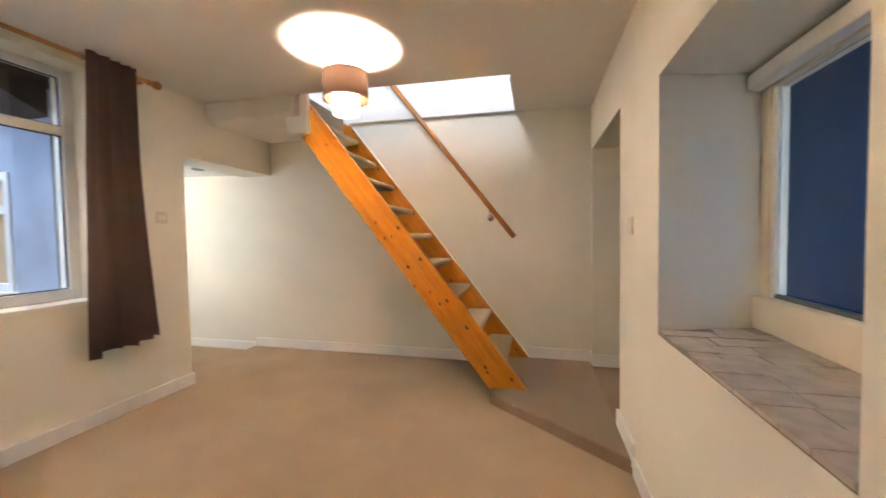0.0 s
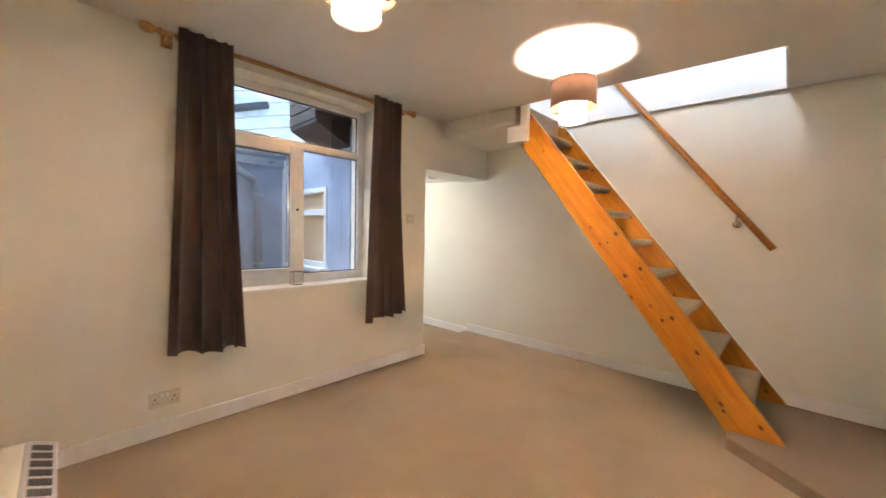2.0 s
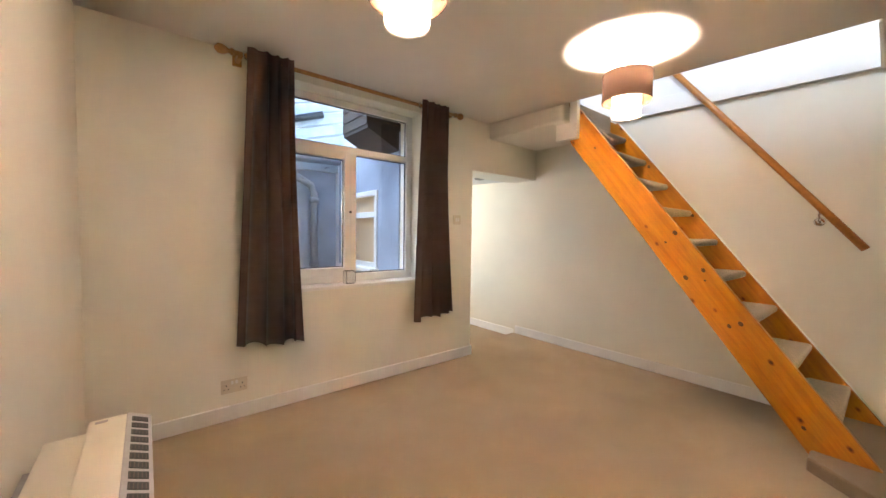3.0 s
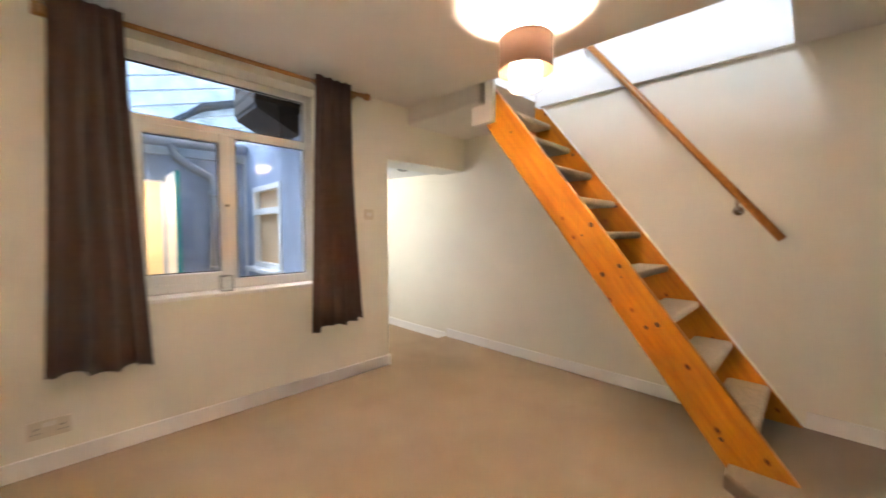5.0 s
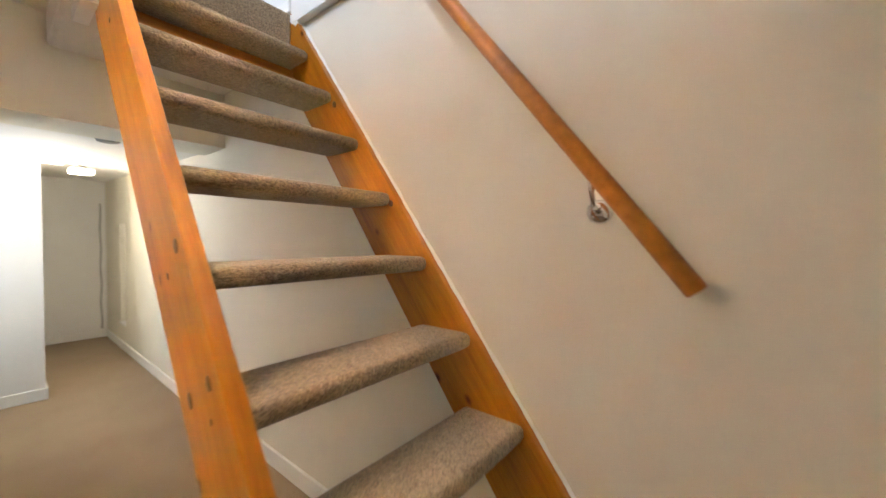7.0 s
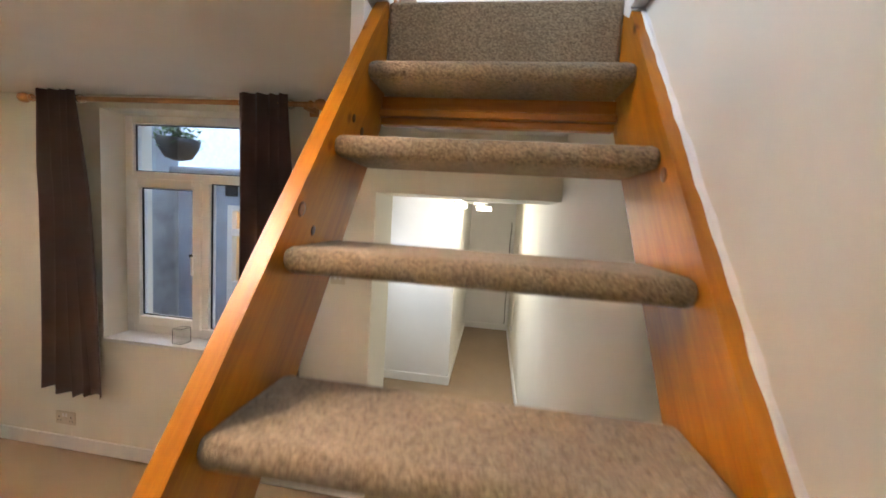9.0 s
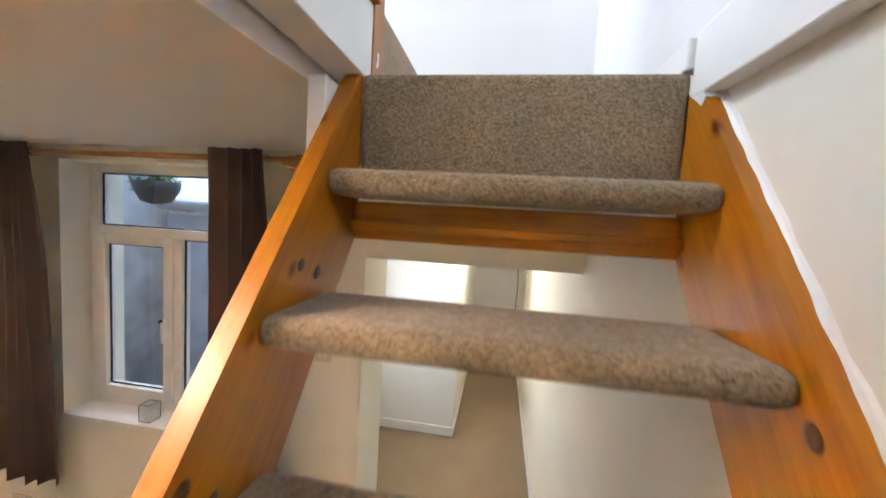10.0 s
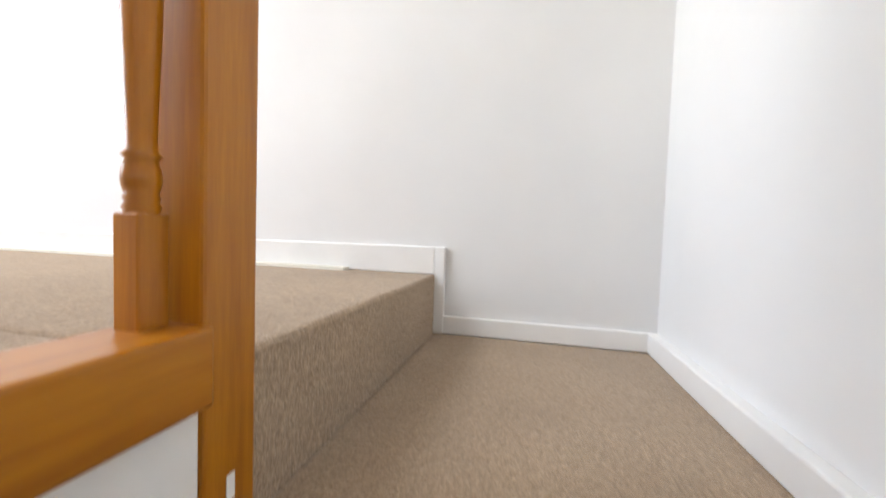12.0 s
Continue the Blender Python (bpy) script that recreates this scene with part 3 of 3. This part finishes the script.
# ---------------------------------------------------------------- curtains and pole
PZ, PX = 2.222, -2.045
pole = thing("curtain_pole", (PX, 1.85, PZ), "brown wooden curtain pole with ball finials", "curtain pole")
turn_y = Matrix.Rotation(-math.pi / 2, 4, "X")
part("pole", moved(lathe([(0.0135, 0), (0.0135, 1.72)], 18), Matrix.Translation((PX, 0.99, PZ)) @ turn_y), M_POLE, pole)
FIN = [(0.0135, 0), (0.02, 0.004), (0.02, 0.014), (0.013, 0.02), (0.013, 0.03), (0.022, 0.042), (0.028, 0.06), (0.026, 0.08), (0.012, 0.095), (0.002, 0.098)]
part("finial", moved(lathe(FIN, 20), Matrix.Translation((PX, 2.70, PZ)) @ turn_y), M_POLE, pole)
part("finial", moved(lathe(FIN, 20), Matrix.Translation((PX, 1.00, PZ)) @ Matrix.Rotation(math.pi / 2, 4, "X")), M_POLE, pole)
for y in (1.035, 2.672):
    part("bracket", boxes((XW, PX - 0.012, y - 0.012, y + 0.012, PZ - 0.02, PZ + 0.012), (XW, XW + 0.012, y - 0.025, y + 0.025, PZ - 0.035, PZ + 0.035), bevel=0.003), M_POLE, pole)


def curtain(y_top, y_bot, seed, label, lean):
    """A pleated eyelet curtain: hanging folds that open a little towards the hem."""
    rnd = random.Random(seed)
    cu = thing("curtain", (PX, sum(y_bot) / 2, 0.46), label, "curtain", "curtains at the window")
    folds, cols, rows = 4, 96, 26
    ph = [rnd.uniform(-0.5, 0.5) for _ in range(folds * 2 + 2)]
    bm = bmesh.new()
    grid = []
    for r in range(rows + 1):
        t = r / rows
        line = []
        for c in range(cols + 1):
            u = c / cols
            k = u ** 1.35 * folds * 2
            i = int(k)
            wob = ph[i] * (1 - (k - i)) + ph[min(i + 1, len(ph) - 1)] * (k - i)
            wave = math.sin(math.pi * (k + 0.35 * wob * t))
            amp = (0.013 + 0.025 * min(1, 4 * t)) * (1 + 0.4 * wob * t)
            y = y_top[0] + (y_top[1] - y_top[0]) * u
            yb = y_bot[0] + (y_bot[1] - y_bot[0]) * (u + 0.02 * math.sin(k + seed))
            s = t ** 1.25
            z = 2.262 - t * (1.79 + 0.012 * math.sin(k * 1.3 + seed) + lean * (u - 0.5))
            x = PX + 0.030 * (1 - min(1, 3 * t)) + 0.004 + amp * wave + 0.006 * math.sin(5 * t + k)
            line.append(bm.verts.new((max(x, XW + 0.012), y + (yb - y) * s + 0.010 * math.cos(math.pi * k) * (0.4 + t), z)))
        grid.append(line)
    for a, b in zip(grid, grid[1:]):
        for c in range(cols):
            f = bm.faces.new((a[c], a[c + 1], b[c + 1], b[c]))
            f.smooth = True
    bmesh.ops.solidify(bm, geom=bm.faces[:], thickness=0.003)
    part("cloth", bm, M_CURTAIN, cu)
    for q in (0, folds):
        u = min(max((q * 2 + 0.02) / (folds * 2), 0.02), 0.98)
        y = y_top[0] + (y_top[1] - y_top[0]) * u
        ring = tube([(0.022 * math.cos(a * math.pi / 10), 0, 0.022 * math.sin(a * math.pi / 10)) for a in range(21)], 0.0045, 8)
        part("eyelet", moved(ring, Matrix.Translation((PX, y, PZ)) @ Matrix.Rotation(0.9 if q % 2 else -0.9, 4, "Z")), M_CHROME, cu, "chrome eyelet ring")
    return cu


curtain((1.06, 1.325), (0.985, 1.395), 3, "dark brown eyelet curtain drawn back, hanging in folds", 0.03)
curtain((2.325, 2.60), (2.275, 2.69), 8, "dark brown eyelet curtain drawn back beside the switch", -0.03)

# ---------------------------------------------------------------- ceiling lamps
def lamp(at, label):
    x, y = at
    la = thing("ceiling_lamp", (x, y, ceil_z(x)), label, "ceiling lamp", "ceiling lamps")
    T = Matrix.Translation((x, y, 0))
    cz = ceil_z(x)

    def drum(r, z0, z1, thick=0.0015):
        return moved(lathe([(r, z0), (r, z1), (r - thick, z1), (r - thick, z0), (r, z0)], 48, False), T)

    part("ceiling_rose", moved(lathe([(0.045, cz - 0.025), (0.05, cz - 0.012), (0.05, cz)], 24), T), M_UPVC, la)
    part("cord", tube([(x, y, cz - 0.02), (x, y, 2.055)], 0.004), M_UPVC, la)
    part("lamp_holder", moved(lathe([(0.016, 2.02), (0.019, 2.025), (0.019, 2.06), (0.01, 2.07)], 18), T), M_UPVC, la)
    outer = part("outer_shade", drum(0.127, 1.938, 2.088), M_SHADE, la, "taupe cloth drum")
    part("shade_rim", drum(0.1285, 2.081, 2.089, 0.003), M_SHADE, outer)
    part("shade_rim", drum(0.1285, 1.937, 1.945, 0.003), M_SHADE, outer)
    part("inner_shade", drum(0.074, 1.852, 2.015), M_SHADE_IN, la, "cream cloth inner drum")
    part("diffuser", moved(lathe([(0.002, 1.858), (0.0722, 1.858), (0.0722, 1.860), (0.002, 1.860)], 40), T), M_SHADE_IN, la, "white cloth diffuser disc")
    for a in range(3):
        c, s = math.cos(a * 2.094), math.sin(a * 2.094)
        part("shade_spoke", tube([(x + 0.018 * c, y + 0.018 * s, 2.045), (x + 0.126 * c, y + 0.126 * s, 2.07)], 0.0018, 6), M_CHROME, la)


lamp(LAMPS[0], "two-tier taupe and cream drum pendant lamp, lit")
lamp(LAMPS[1], "two-tier taupe and cream drum pendant lamp, lit")

# ---------------------------------------------------------------- switches, socket, heater
def plate(name, label, cat, m, w, h, rockers):
    """A wall plate in its own axes: x across, z up, y out of the wall."""
    p = thing(name, m.translation, label, cat)
    b = boxes((-w / 2, w / 2, 0, 0.009, -h / 2, h / 2), bevel=0.003)
    part("plate", moved(b, m), M_SWITCH, p)
    for rx, rz, rw, rh in rockers:
        part("rocker", moved(boxes((rx - rw / 2, rx + rw / 2, 0.008, 0.013, rz - rh / 2, rz + rh / 2), bevel=0.0015), m), M_UPVC, p)
    return p


face_e = Matrix.Rotation(-math.pi / 2, 4, "Z")
face_w = Matrix.Rotation(math.pi / 2, 4, "Z")
plate("light_switch", "cream plastic double light switch beside the curtain", "light switch", Matrix.Translation((XW, 2.845, 1.315)) @ face_e, 0.086, 0.086, [(-0.013, 0, 0.014, 0.03), (0.013, 0, 0.014, 0.03)])
plate("light_switch", "cream plastic light switch beside the doorway", "light switch", Matrix.Translation((XE, 2.695, 1.185)) @ face_w, 0.086, 0.086, [(0, 0, 0.014, 0.03)])
sm = Matrix.Translation((XW, 1.003, 0.214)) @ face_e
so = plate("double_socket", "cream plastic double power socket above the skirting", "power socket", sm, 0.147, 0.086, [(-0.012, 0.022, 0.012, 0.022), (0.012, 0.022, 0.012, 0.022)])
for sx in (-0.045, 0.045):
    part("pin_slots", moved(boxes((sx - 0.003, sx + 0.003, 0.008, 0.0098, 0.002, 0.012), (sx - 0.014, sx - 0.007, 0.008, 0.0098, -0.019, -0.014), (sx + 0.007, sx + 0.014, 0.008, 0.0098, -0.019, -0.014)), sm), M_HOLE, so)

HX0, HX1 = -1.03, -0.22
he = thing("storage_heater", (-0.62, 0.45, 0.0), "cream enamel wall heater with a grey top grille", "heater")
part("back_body", boxes((HX0 + 0.012, HX1, YS + 0.03, 0.452, 0.10, 0.603), bevel=0.006), M_HEAT, he)
part("casing", boxes((HX0, HX1, 0.455, 0.585, 0.09, 0.598), (HX0, HX1, 0.45, 0.535, 0.59, 0.63), bevel=0.006), M_HEAT, he)
part("wall_bracket", boxes((HX0 + 0.06, HX1 - 0.06, YS, YS + 0.032, 0.20, 0.555), bevel=0.003), M_GRILL, he)
gm = Matrix.Translation((0, 0.535, 0.632)) @ Matrix.Rotation(-0.42, 4, "X")
part("grille", moved(boxes((HX0, HX1, 0.0, 0.062, -0.03, 0.0), bevel=0.002), gm), M_GRILL, he, "grey metal grille strip")
part("badge", boxes((HX0 + 0.02, HX0 + 0.035, 0.465, 0.492, 0.6295, 0.6312)), M_GRILL, he)
for i in range(17):
    x = HX0 + 0.028 + i * 0.046
    part("slot", moved(boxes((x, x + 0.031, 0.012, 0.052, -0.001, 0.0012)), gm), M_HOLE, he)
    for q in range(5):
        part("fin", moved(boxes((x + 0.001, x + 0.030, 0.014 + q * 0.008, 0.0155 + q * 0.008, 0.0011, 0.0020)), gm), M_FIN, he)
for fx in (HX0 + 0.08, HX1 - 0.1):
    part("foot", boxes((fx - 0.02, fx + 0.02, YS + 0.03, 0.57, 0.0, 0.10), bevel=0.004), M_GRILL, he)

# ---------------------------------------------------------------- corridor fittings
cl = thing("corridor_ceiling_light", (-3.77, 3.47, CORR + 0.06), "chrome bar ceiling light with lit frosted glass shades", "ceiling light")


def corr_z(x):
    return CORR + 0.02 + (xo - x) * 0.036


part("bar", tube([(-3.45, 3.33, corr_z(-3.45) - 0.03), (-4.09, 3.61, corr_z(-4.09) - 0.03)], 0.012), M_CHROME, cl)
part("ceiling_plate", boxes((-3.85, -3.69, 3.42, 3.52, corr_z(-3.77) - 0.03, corr_z(-3.77) + 0.004), bevel=0.004), M_CHROME, cl)
for gx, gy in ((-3.52, 3.36), (-4.02, 3.58)):
    g = part("glass_shade", boxes((gx - 0.075, gx + 0.075, gy - 0.075, gy + 0.075, 1.775, 1.815), bevel=0.006), M_GLOW, cl, "lit frosted square glass")
    g.visible_shadow = False
dz = corr_z(-2.6)
det = thing("smoke_detector", (-2.56, 3.53, dz), "round grey smoke detector on the corridor ceiling", "smoke detector")
part("housing", moved(lathe([(0.03, -0.03), (0.052, -0.024), (0.058, -0.012), (0.06, 0.0)], 30), Matrix.Translation((-2.56, 3.53, dz + 0.002))), M_DETECT, det)
part("base_ring", moved(lathe([(0.066, -0.010), (0.066, 0.003)], 30), Matrix.Translation((-2.56, 3.53, dz))), M_UPVC, det)
pts = [(XEND + 0.012, 3.965 + 0.006 * math.sin(i * 1.1), 1.66 - i * 0.08) for i in range(21)]
solid("wall_cable", tube(pts, 0.006, 8), M_CABLE, "grey cable hanging down the corridor corner", "cable")
solid("trim_niche_sill", boxes((NX0 - 0.01, NX1 + 0.01, YN - 0.015, YN + 0.12, NZ0 - 0.004, NZ0 + 0.02), bevel=0.003), M_TRIM, "white sill of the narrow wall niche", "trim", ST)

# ---------------------------------------------------------------- east window with a tiled sill
ew = thing("window_2", (XB, 1.85, EZ0), "cream painted wooden window in a deep recess", "window", "", ST)
part("window_frame", boxes((XB, XB + 0.07, EB - 0.075, EB + 0.004, EZ0, EZ1), (XB, XB + 0.07, EY0 - 0.004, EY0 + 0.06, EZ0, EZ1),
                           (XB, XB + 0.07, EY0 + 0.06, EB - 0.075, EZ1 - 0.07, EZ1), bevel=0.006), M_CREAMWOOD, ew)
part("bottom_rail", boxes((XB - 0.03, XB + 0.07, EY0, EB - 0.01, EZ0, EZ0 + 0.125), bevel=0.008), M_CREAMWOOD, ew)
part("glazing_bead", boxes((XB + 0.012, XB + 0.03, EB - 0.10, EB - 0.073, EZ0 + 0.125, EZ1 - 0.07), bevel=0.003), M_UPVC, ew)
part("glazing_bead", boxes((XB + 0.012, XB + 0.03, EY0 + 0.06, EB - 0.10, EZ0 + 0.122, EZ0 + 0.14), bevel=0.003), M_SLATE, ew)
part("blind_rail", boxes((XB - 0.055, XB - 0.002, EY0 + 0.01, EB - 0.02, EZ1 - 0.065, EZ1 - 0.006), bevel=0.008), M_UPVC, ew, "white blind headrail")
g = part("pane", boxes((XB + 0.032, XB + 0.038, EY0 + 0.06, EB - 0.075, EZ0 + 0.12, EZ1 - 0.07)), M_GLASS, ew, "clear glass")
g.visible_shadow = False
sill = solid("sill_tiled", boxes((XE + 0.004, XB, EY0, EB, EZ0 - 0.02, EZ0 - 0.004)), M_GROUT, "stone tiled window sill with dark joints", "window sill", ST)
rt = random.Random(5)
y, row = EY0 + 0.003, 0
while y < EB - 0.03:
    d = min(rt.uniform(0.075, 0.10), EB - 0.003 - y)
    x = XE - 0.003 + max(0, (y + d - EY1) / (EB - EY1)) * (XB - XE) * 0.97
    while x < XB - 0.02:
        w = min(rt.uniform(0.075, 0.14), XB - 0.002 - x)
        if XB - (x + w) < 0.05:
            w = XB - 0.002 - x
        bm = boxes((x + 0.002, x + w - 0.003, y + 0.002, y + d - 0.003, EZ0 - 0.012, EZ0 + rt.uniform(-0.002, 0.003)))
        part("tile", bm, M_TILE, sill)
        x += w
    y += d

# ---------------------------------------------------------------- yard behind the west window
XY = -3.95
solid("ground", boxes((-400, 400, -400, 400, -0.8, -0.26)), M_PAVE, "damp grey concrete ground around the house", "ground", ST)
solid("pavement", boxes((-8, xo, -3, 2.42, -0.255, -0.05)), M_PAVE, "damp grey concrete yard paving", "pavement", ST)
DY0, DY1, DZ = 0.74, 1.72, 1.66
solid("wall_yard_back", boxes((XY - 0.2, XY, -1.6, DY0, -0.1, 2.0), (XY - 0.2, XY, DY1, 2.42, -0.1, 2.0), (XY - 0.2, XY, DY0, DY1, DZ, 2.0)), M_GREYWALL, "weathered grey rendered yard wall with a doorway", "wall", ST)
solid("wall_yard_side", boxes((XY, -2.5, -0.12, 0.12, -0.1, 2.42)), M_CONC, "stained grey concrete yard wall", "wall", ST)
bm = bmesh.new()
box(bm, XY, -2.5, -0.16, 0.16, 2.26, 2.52, bevel=0.01)
for v in bm.verts:
    v.co.z += (v.co.x - XY) * 0.14
solid("yard_wall_coping", bm, M_CONC, "sloping grey concrete coping on the yard wall", "coping", ST)
solid("wall_yard_room", boxes((XY - 1.2, XY - 1.0, 0.4, 2.0, -0.1, 1.95)), M_CREAMDOOR, "cream wall of the outhouse inside", "wall", ST)
bulb("outhouse_bulb", (XY - 0.5, 1.2, 1.55), 16, (1.0, 0.85, 0.62), 0.05)
solid("roof_outhouse", boxes((XY - 1.3, XY - 0.2, 0.2, 2.2, 1.95, 2.05)), M_SLATE, "grey felt outhouse roof", "roof", ST)
solid("wall_outhouse_ends", boxes((XY - 1.2, XY - 0.2, 0.3, 0.4, -0.1, 1.95), (XY - 1.2, XY - 0.2, 2.0, 2.1, -0.1, 1.95)), M_CREAMDOOR, "cream end walls of the outhouse", "wall", ST)
dr = thing("window_4", (XY, 0.9, 0.8), "white framed glazed side panel beside the doorway", "window", "", ST)
for a in ((0.74, 0.80, -0.05, DZ), (1.10, 1.16, -0.05, DZ)):
    part("frame", boxes((XY - 0.08, XY + 0.012, *a), bevel=0.004), M_UPVC, dr)
for a in ((0.80, 1.10, 1.60, DZ), (0.80, 1.10, 1.32, 1.40), (0.80, 1.10, 0.70, 0.80)):
    part("frame", boxes((XY - 0.08, XY + 0.010, *a), bevel=0.004), M_UPVC, dr)
part("blind", boxes((XY - 0.07, XY - 0.066, 0.80, 1.10, 0.80, 1.60)), M_BLIND, dr, "cream blind")
part("lower_panel", boxes((XY - 0.07, XY - 0.02, 0.80, 1.10, -0.05, 0.70), bevel=0.003), M_UPVC, dr)
td = thing("outhouse_door", (XY, DY1, -0.05), "turquoise-edged white outhouse door, standing open", "door")
part("door_leaf", boxes((XY + 0.004, XY + 0.50, DY1 + 0.01, DY1 + 0.045, -0.05, 1.70), bevel=0.004), M_UPVC, td)
part("door_edge", boxes((XY + 0.50, XY + 0.516, DY1 + 0.008, DY1 + 0.047, -0.05, 1.70), bevel=0.002), M_TEAL, td, "turquoise painted edge")
dp = thing("drain_pipe", (-3.87, 2.12, -0.05), "grey plastic downpipe with a swan neck", "drain pipe")
part("pipe", tube([(-3.87, 2.12, -0.05), (-3.87, 2.12, 1.62), (-3.86, 2.08, 1.72), (-3.84, 1.92, 1.80), (-3.82, 1.80, 1.88), (-3.80, 1.76, 1.99)], 0.042, 14), M_PIPE, dp)
part("collar", moved(lathe([(0.05, -0.03), (0.056, -0.025), (0.056, 0.025), (0.05, 0.03)], 20), Matrix.Translation((-3.87, 2.12, 1.55))), M_PIPE, dp)
part("collar", moved(lathe([(0.05, -0.02), (0.056, -0.015), (0.056, 0.015), (0.05, 0.02)], 20), Matrix.Translation((-3.87, 2.12, 0.8))), M_PIPE, dp)
gt = thing("gutter", (-3.8, 1.2, 2.0), "grey gutter and fascia along the outhouse eaves", "gutter")
part("trough", tube([(-3.80, 0.2, 1.99), (-3.80, 2.40, 2.03)], 0.055, 14), M_PIPE, gt)
part("fascia", boxes((XY, XY + 0.06, 0.2, 2.42, 1.90, 2.06), bevel=0.004), M_BOARD, gt)
for i in range(5):
    y = 0.5 + i * 0.44
    part("gutter_bracket", boxes((XY + 0.05, XY + 0.16, y - 0.012, y + 0.012, 1.93, 1.945), bevel=0.002), M_PIPE, gt)
solid("wall_vent", boxes((XY, XY + 0.025, 0.72, 0.86, 1.76, 1.89), bevel=0.006), M_BLACK, "dark square plastic vent on the yard wall", "vent")
solid("yard_cable", tube([(-3.30 - 0.02 * math.sin(i * 0.9), 0.126, 1.95 - i * 0.12) for i in range(13)], 0.007, 8), M_BLACK, "black cable hanging on the yard wall", "cable")
bk = thing("hanging_basket", (-2.8, 1.22, 2.0), "dark hanging basket with trailing green plant", "hanging basket")
part("bowl", moved(lathe([(0.03, -0.13), (0.09, -0.11), (0.13, -0.04), (0.15, 0.03), (0.14, 0.03)], 24), Matrix.Translation((-2.80, 1.22, 2.12))), M_BLACK, bk)
part("bracket", boxes((-2.515, -2.50, 1.20, 1.24, 2.2, 2.55), (-2.82, -2.505, 1.21, 1.23, 2.52, 2.54)), M_BLACK, bk)
part("chain", tube([(-2.80, 1.22, 2.53), (-2.80, 1.22, 2.02)], 0.006, 6), M_BLACK, bk)
rl = random.Random(11)
bm = bmesh.new()
for i in range(240):
    a, rr = rl.uniform(0, 6.28), rl.uniform(0.02, 0.17)
    c = Vector((-2.80 + rr * math.cos(a), 1.22 + rr * math.sin(a), 2.15 + rl.uniform(-0.10, 0.10) * (rr / 0.17) + rl.uniform(0, 0.08)))
    q = Euler((rl.uniform(-1, 1), rl.uniform(-1, 1), rl.uniform(0, 6.28))).to_matrix()
    s = rl.uniform(0.016, 0.032)
    vs = [bm.verts.new(c + q @ Vector(p) * s) for p in ((-1, 0, 0), (0, -0.45, 0.12), (1, 0, -0.1), (0, 0.45, 0.12))]
    bm.faces.new(vs)
part("foliage", bm, M_LEAF, bk, "trailing green leaves")

# side window of the lobby
lw = thing("window_3", (-3.2, 2.44, LZ0), "white framed side window with a cream blind", "window", "", ST)
for a in ((LW0, LW0 + 0.05, LZ0, LZ1), (LW1 - 0.05, LW1, LZ0, LZ1), (LW0 + 0.05, LW1 - 0.05, LZ1 - 0.05, LZ1), (LW0 + 0.05, LW1 - 0.05, 1.34, 1.40), (LW0 + 0.05, LW1 - 0.05, LZ0, LZ0 + 0.05)):
    part("window_frame", boxes((a[0], a[1], 2.405, 2.455, a[2], a[3]), bevel=0.004), M_UPVC, lw)
part("window_sill", boxes((LW0 - 0.05, LW1 + 0.03, 2.32, 2.44, LZ0 - 0.04, LZ0), bevel=0.006), M_UPVC, lw)
part("blind", boxes((LW0 + 0.05, LW1 - 0.05, 2.462, 2.466, LZ0 + 0.05, LZ1 - 0.05)), M_BLIND, lw, "cream cloth blind")

# dark timber eaves by the window head
ev = thing("timber_eaves", (-2.7, 2.3, 2.0), "dark stained timber eaves box beside the window head", "eaves")
bm = bmesh.new()
box(bm, -3.0, -2.505, 2.10, 2.45, 1.93, 2.5)
for v in bm.verts:
    if v.co.z < 2.0 and v.co.y < 2.2:
        v.co.z = 2.10
part("box", bm, M_DARKWOOD, ev)
for i in range(4):
    part("board", boxes((-3.0, -2.506, 2.088, 2.10, 2.13 + i * 0.095, 2.215 + i * 0.095), bevel=0.003), M_DARKWOOD, ev)

# white boarded house beyond the yard
hs = thing("neighbouring_house", (-7.0, 2.0, -0.05), "white weatherboarded house above the yard", "house")
part("wall", boxes((-7.4, -7.1, -3.0, 7.0, -0.05, 8.0)), M_BRICKW, hs)
for i in range(22):
    z = 1.9 + i * 0.24
    bm = boxes((-7.10, -7.05, 0.9, 6.5, z, z + 0.20), bevel=0.006)
    for v in bm.verts:
        v.co.z += (v.co.y - 0.9) * 0.30
    part("weatherboard", bm, M_BOARD, hs)
for y, z in ((-0.3, 4.0), (-0.3, 2.7), (0.35, 3.4)):
    fr = part("window", boxes((-7.12, -7.04, y - 0.28, y + 0.28, z - 0.35, z + 0.35), bevel=0.006), M_UPVC, hs)
    part("pane", boxes((-7.04, -7.03, y - 0.22, y + 0.22, z - 0.29, z - 0.02)), M_SLATE, fr, "dark glass")
    part("pane", boxes((-7.04, -7.03, y - 0.22, y + 0.22, z + 0.02, z + 0.29)), M_SLATE, fr, "dark glass")
part("soil_pipe", tube([(-7.0, 2.3, 1.9), (-7.0, 2.3, 3.0), (-6.97, 2.7, 3.3), (-6.97, 3.4, 3.55)], 0.07, 12), M_BLACK, hs, "black soil pipe")

# added wall across the passage outside the east window; dimness is in its colour
solid("wall_outside_dim", boxes((4.5, 4.7, -3.0, 14.0, -0.26, 3.7)), M_DIM_BLUE, "added wall across the side passage, its dimness put into a near-black blue", "wall", ST)
# cladding added over the cream recess walls so the pane looks dark
solid("wall_outside_dim_clad", boxes((XB + 0.102, 2.32, 2.80, 2.836, -0.26, 2.62), (2.302, 2.34, 2.836, 4.4, -0.26, 2.62)), M_DIM_BLUE, "added near-black blue cladding that keeps the east pane dark", "wall", ST)
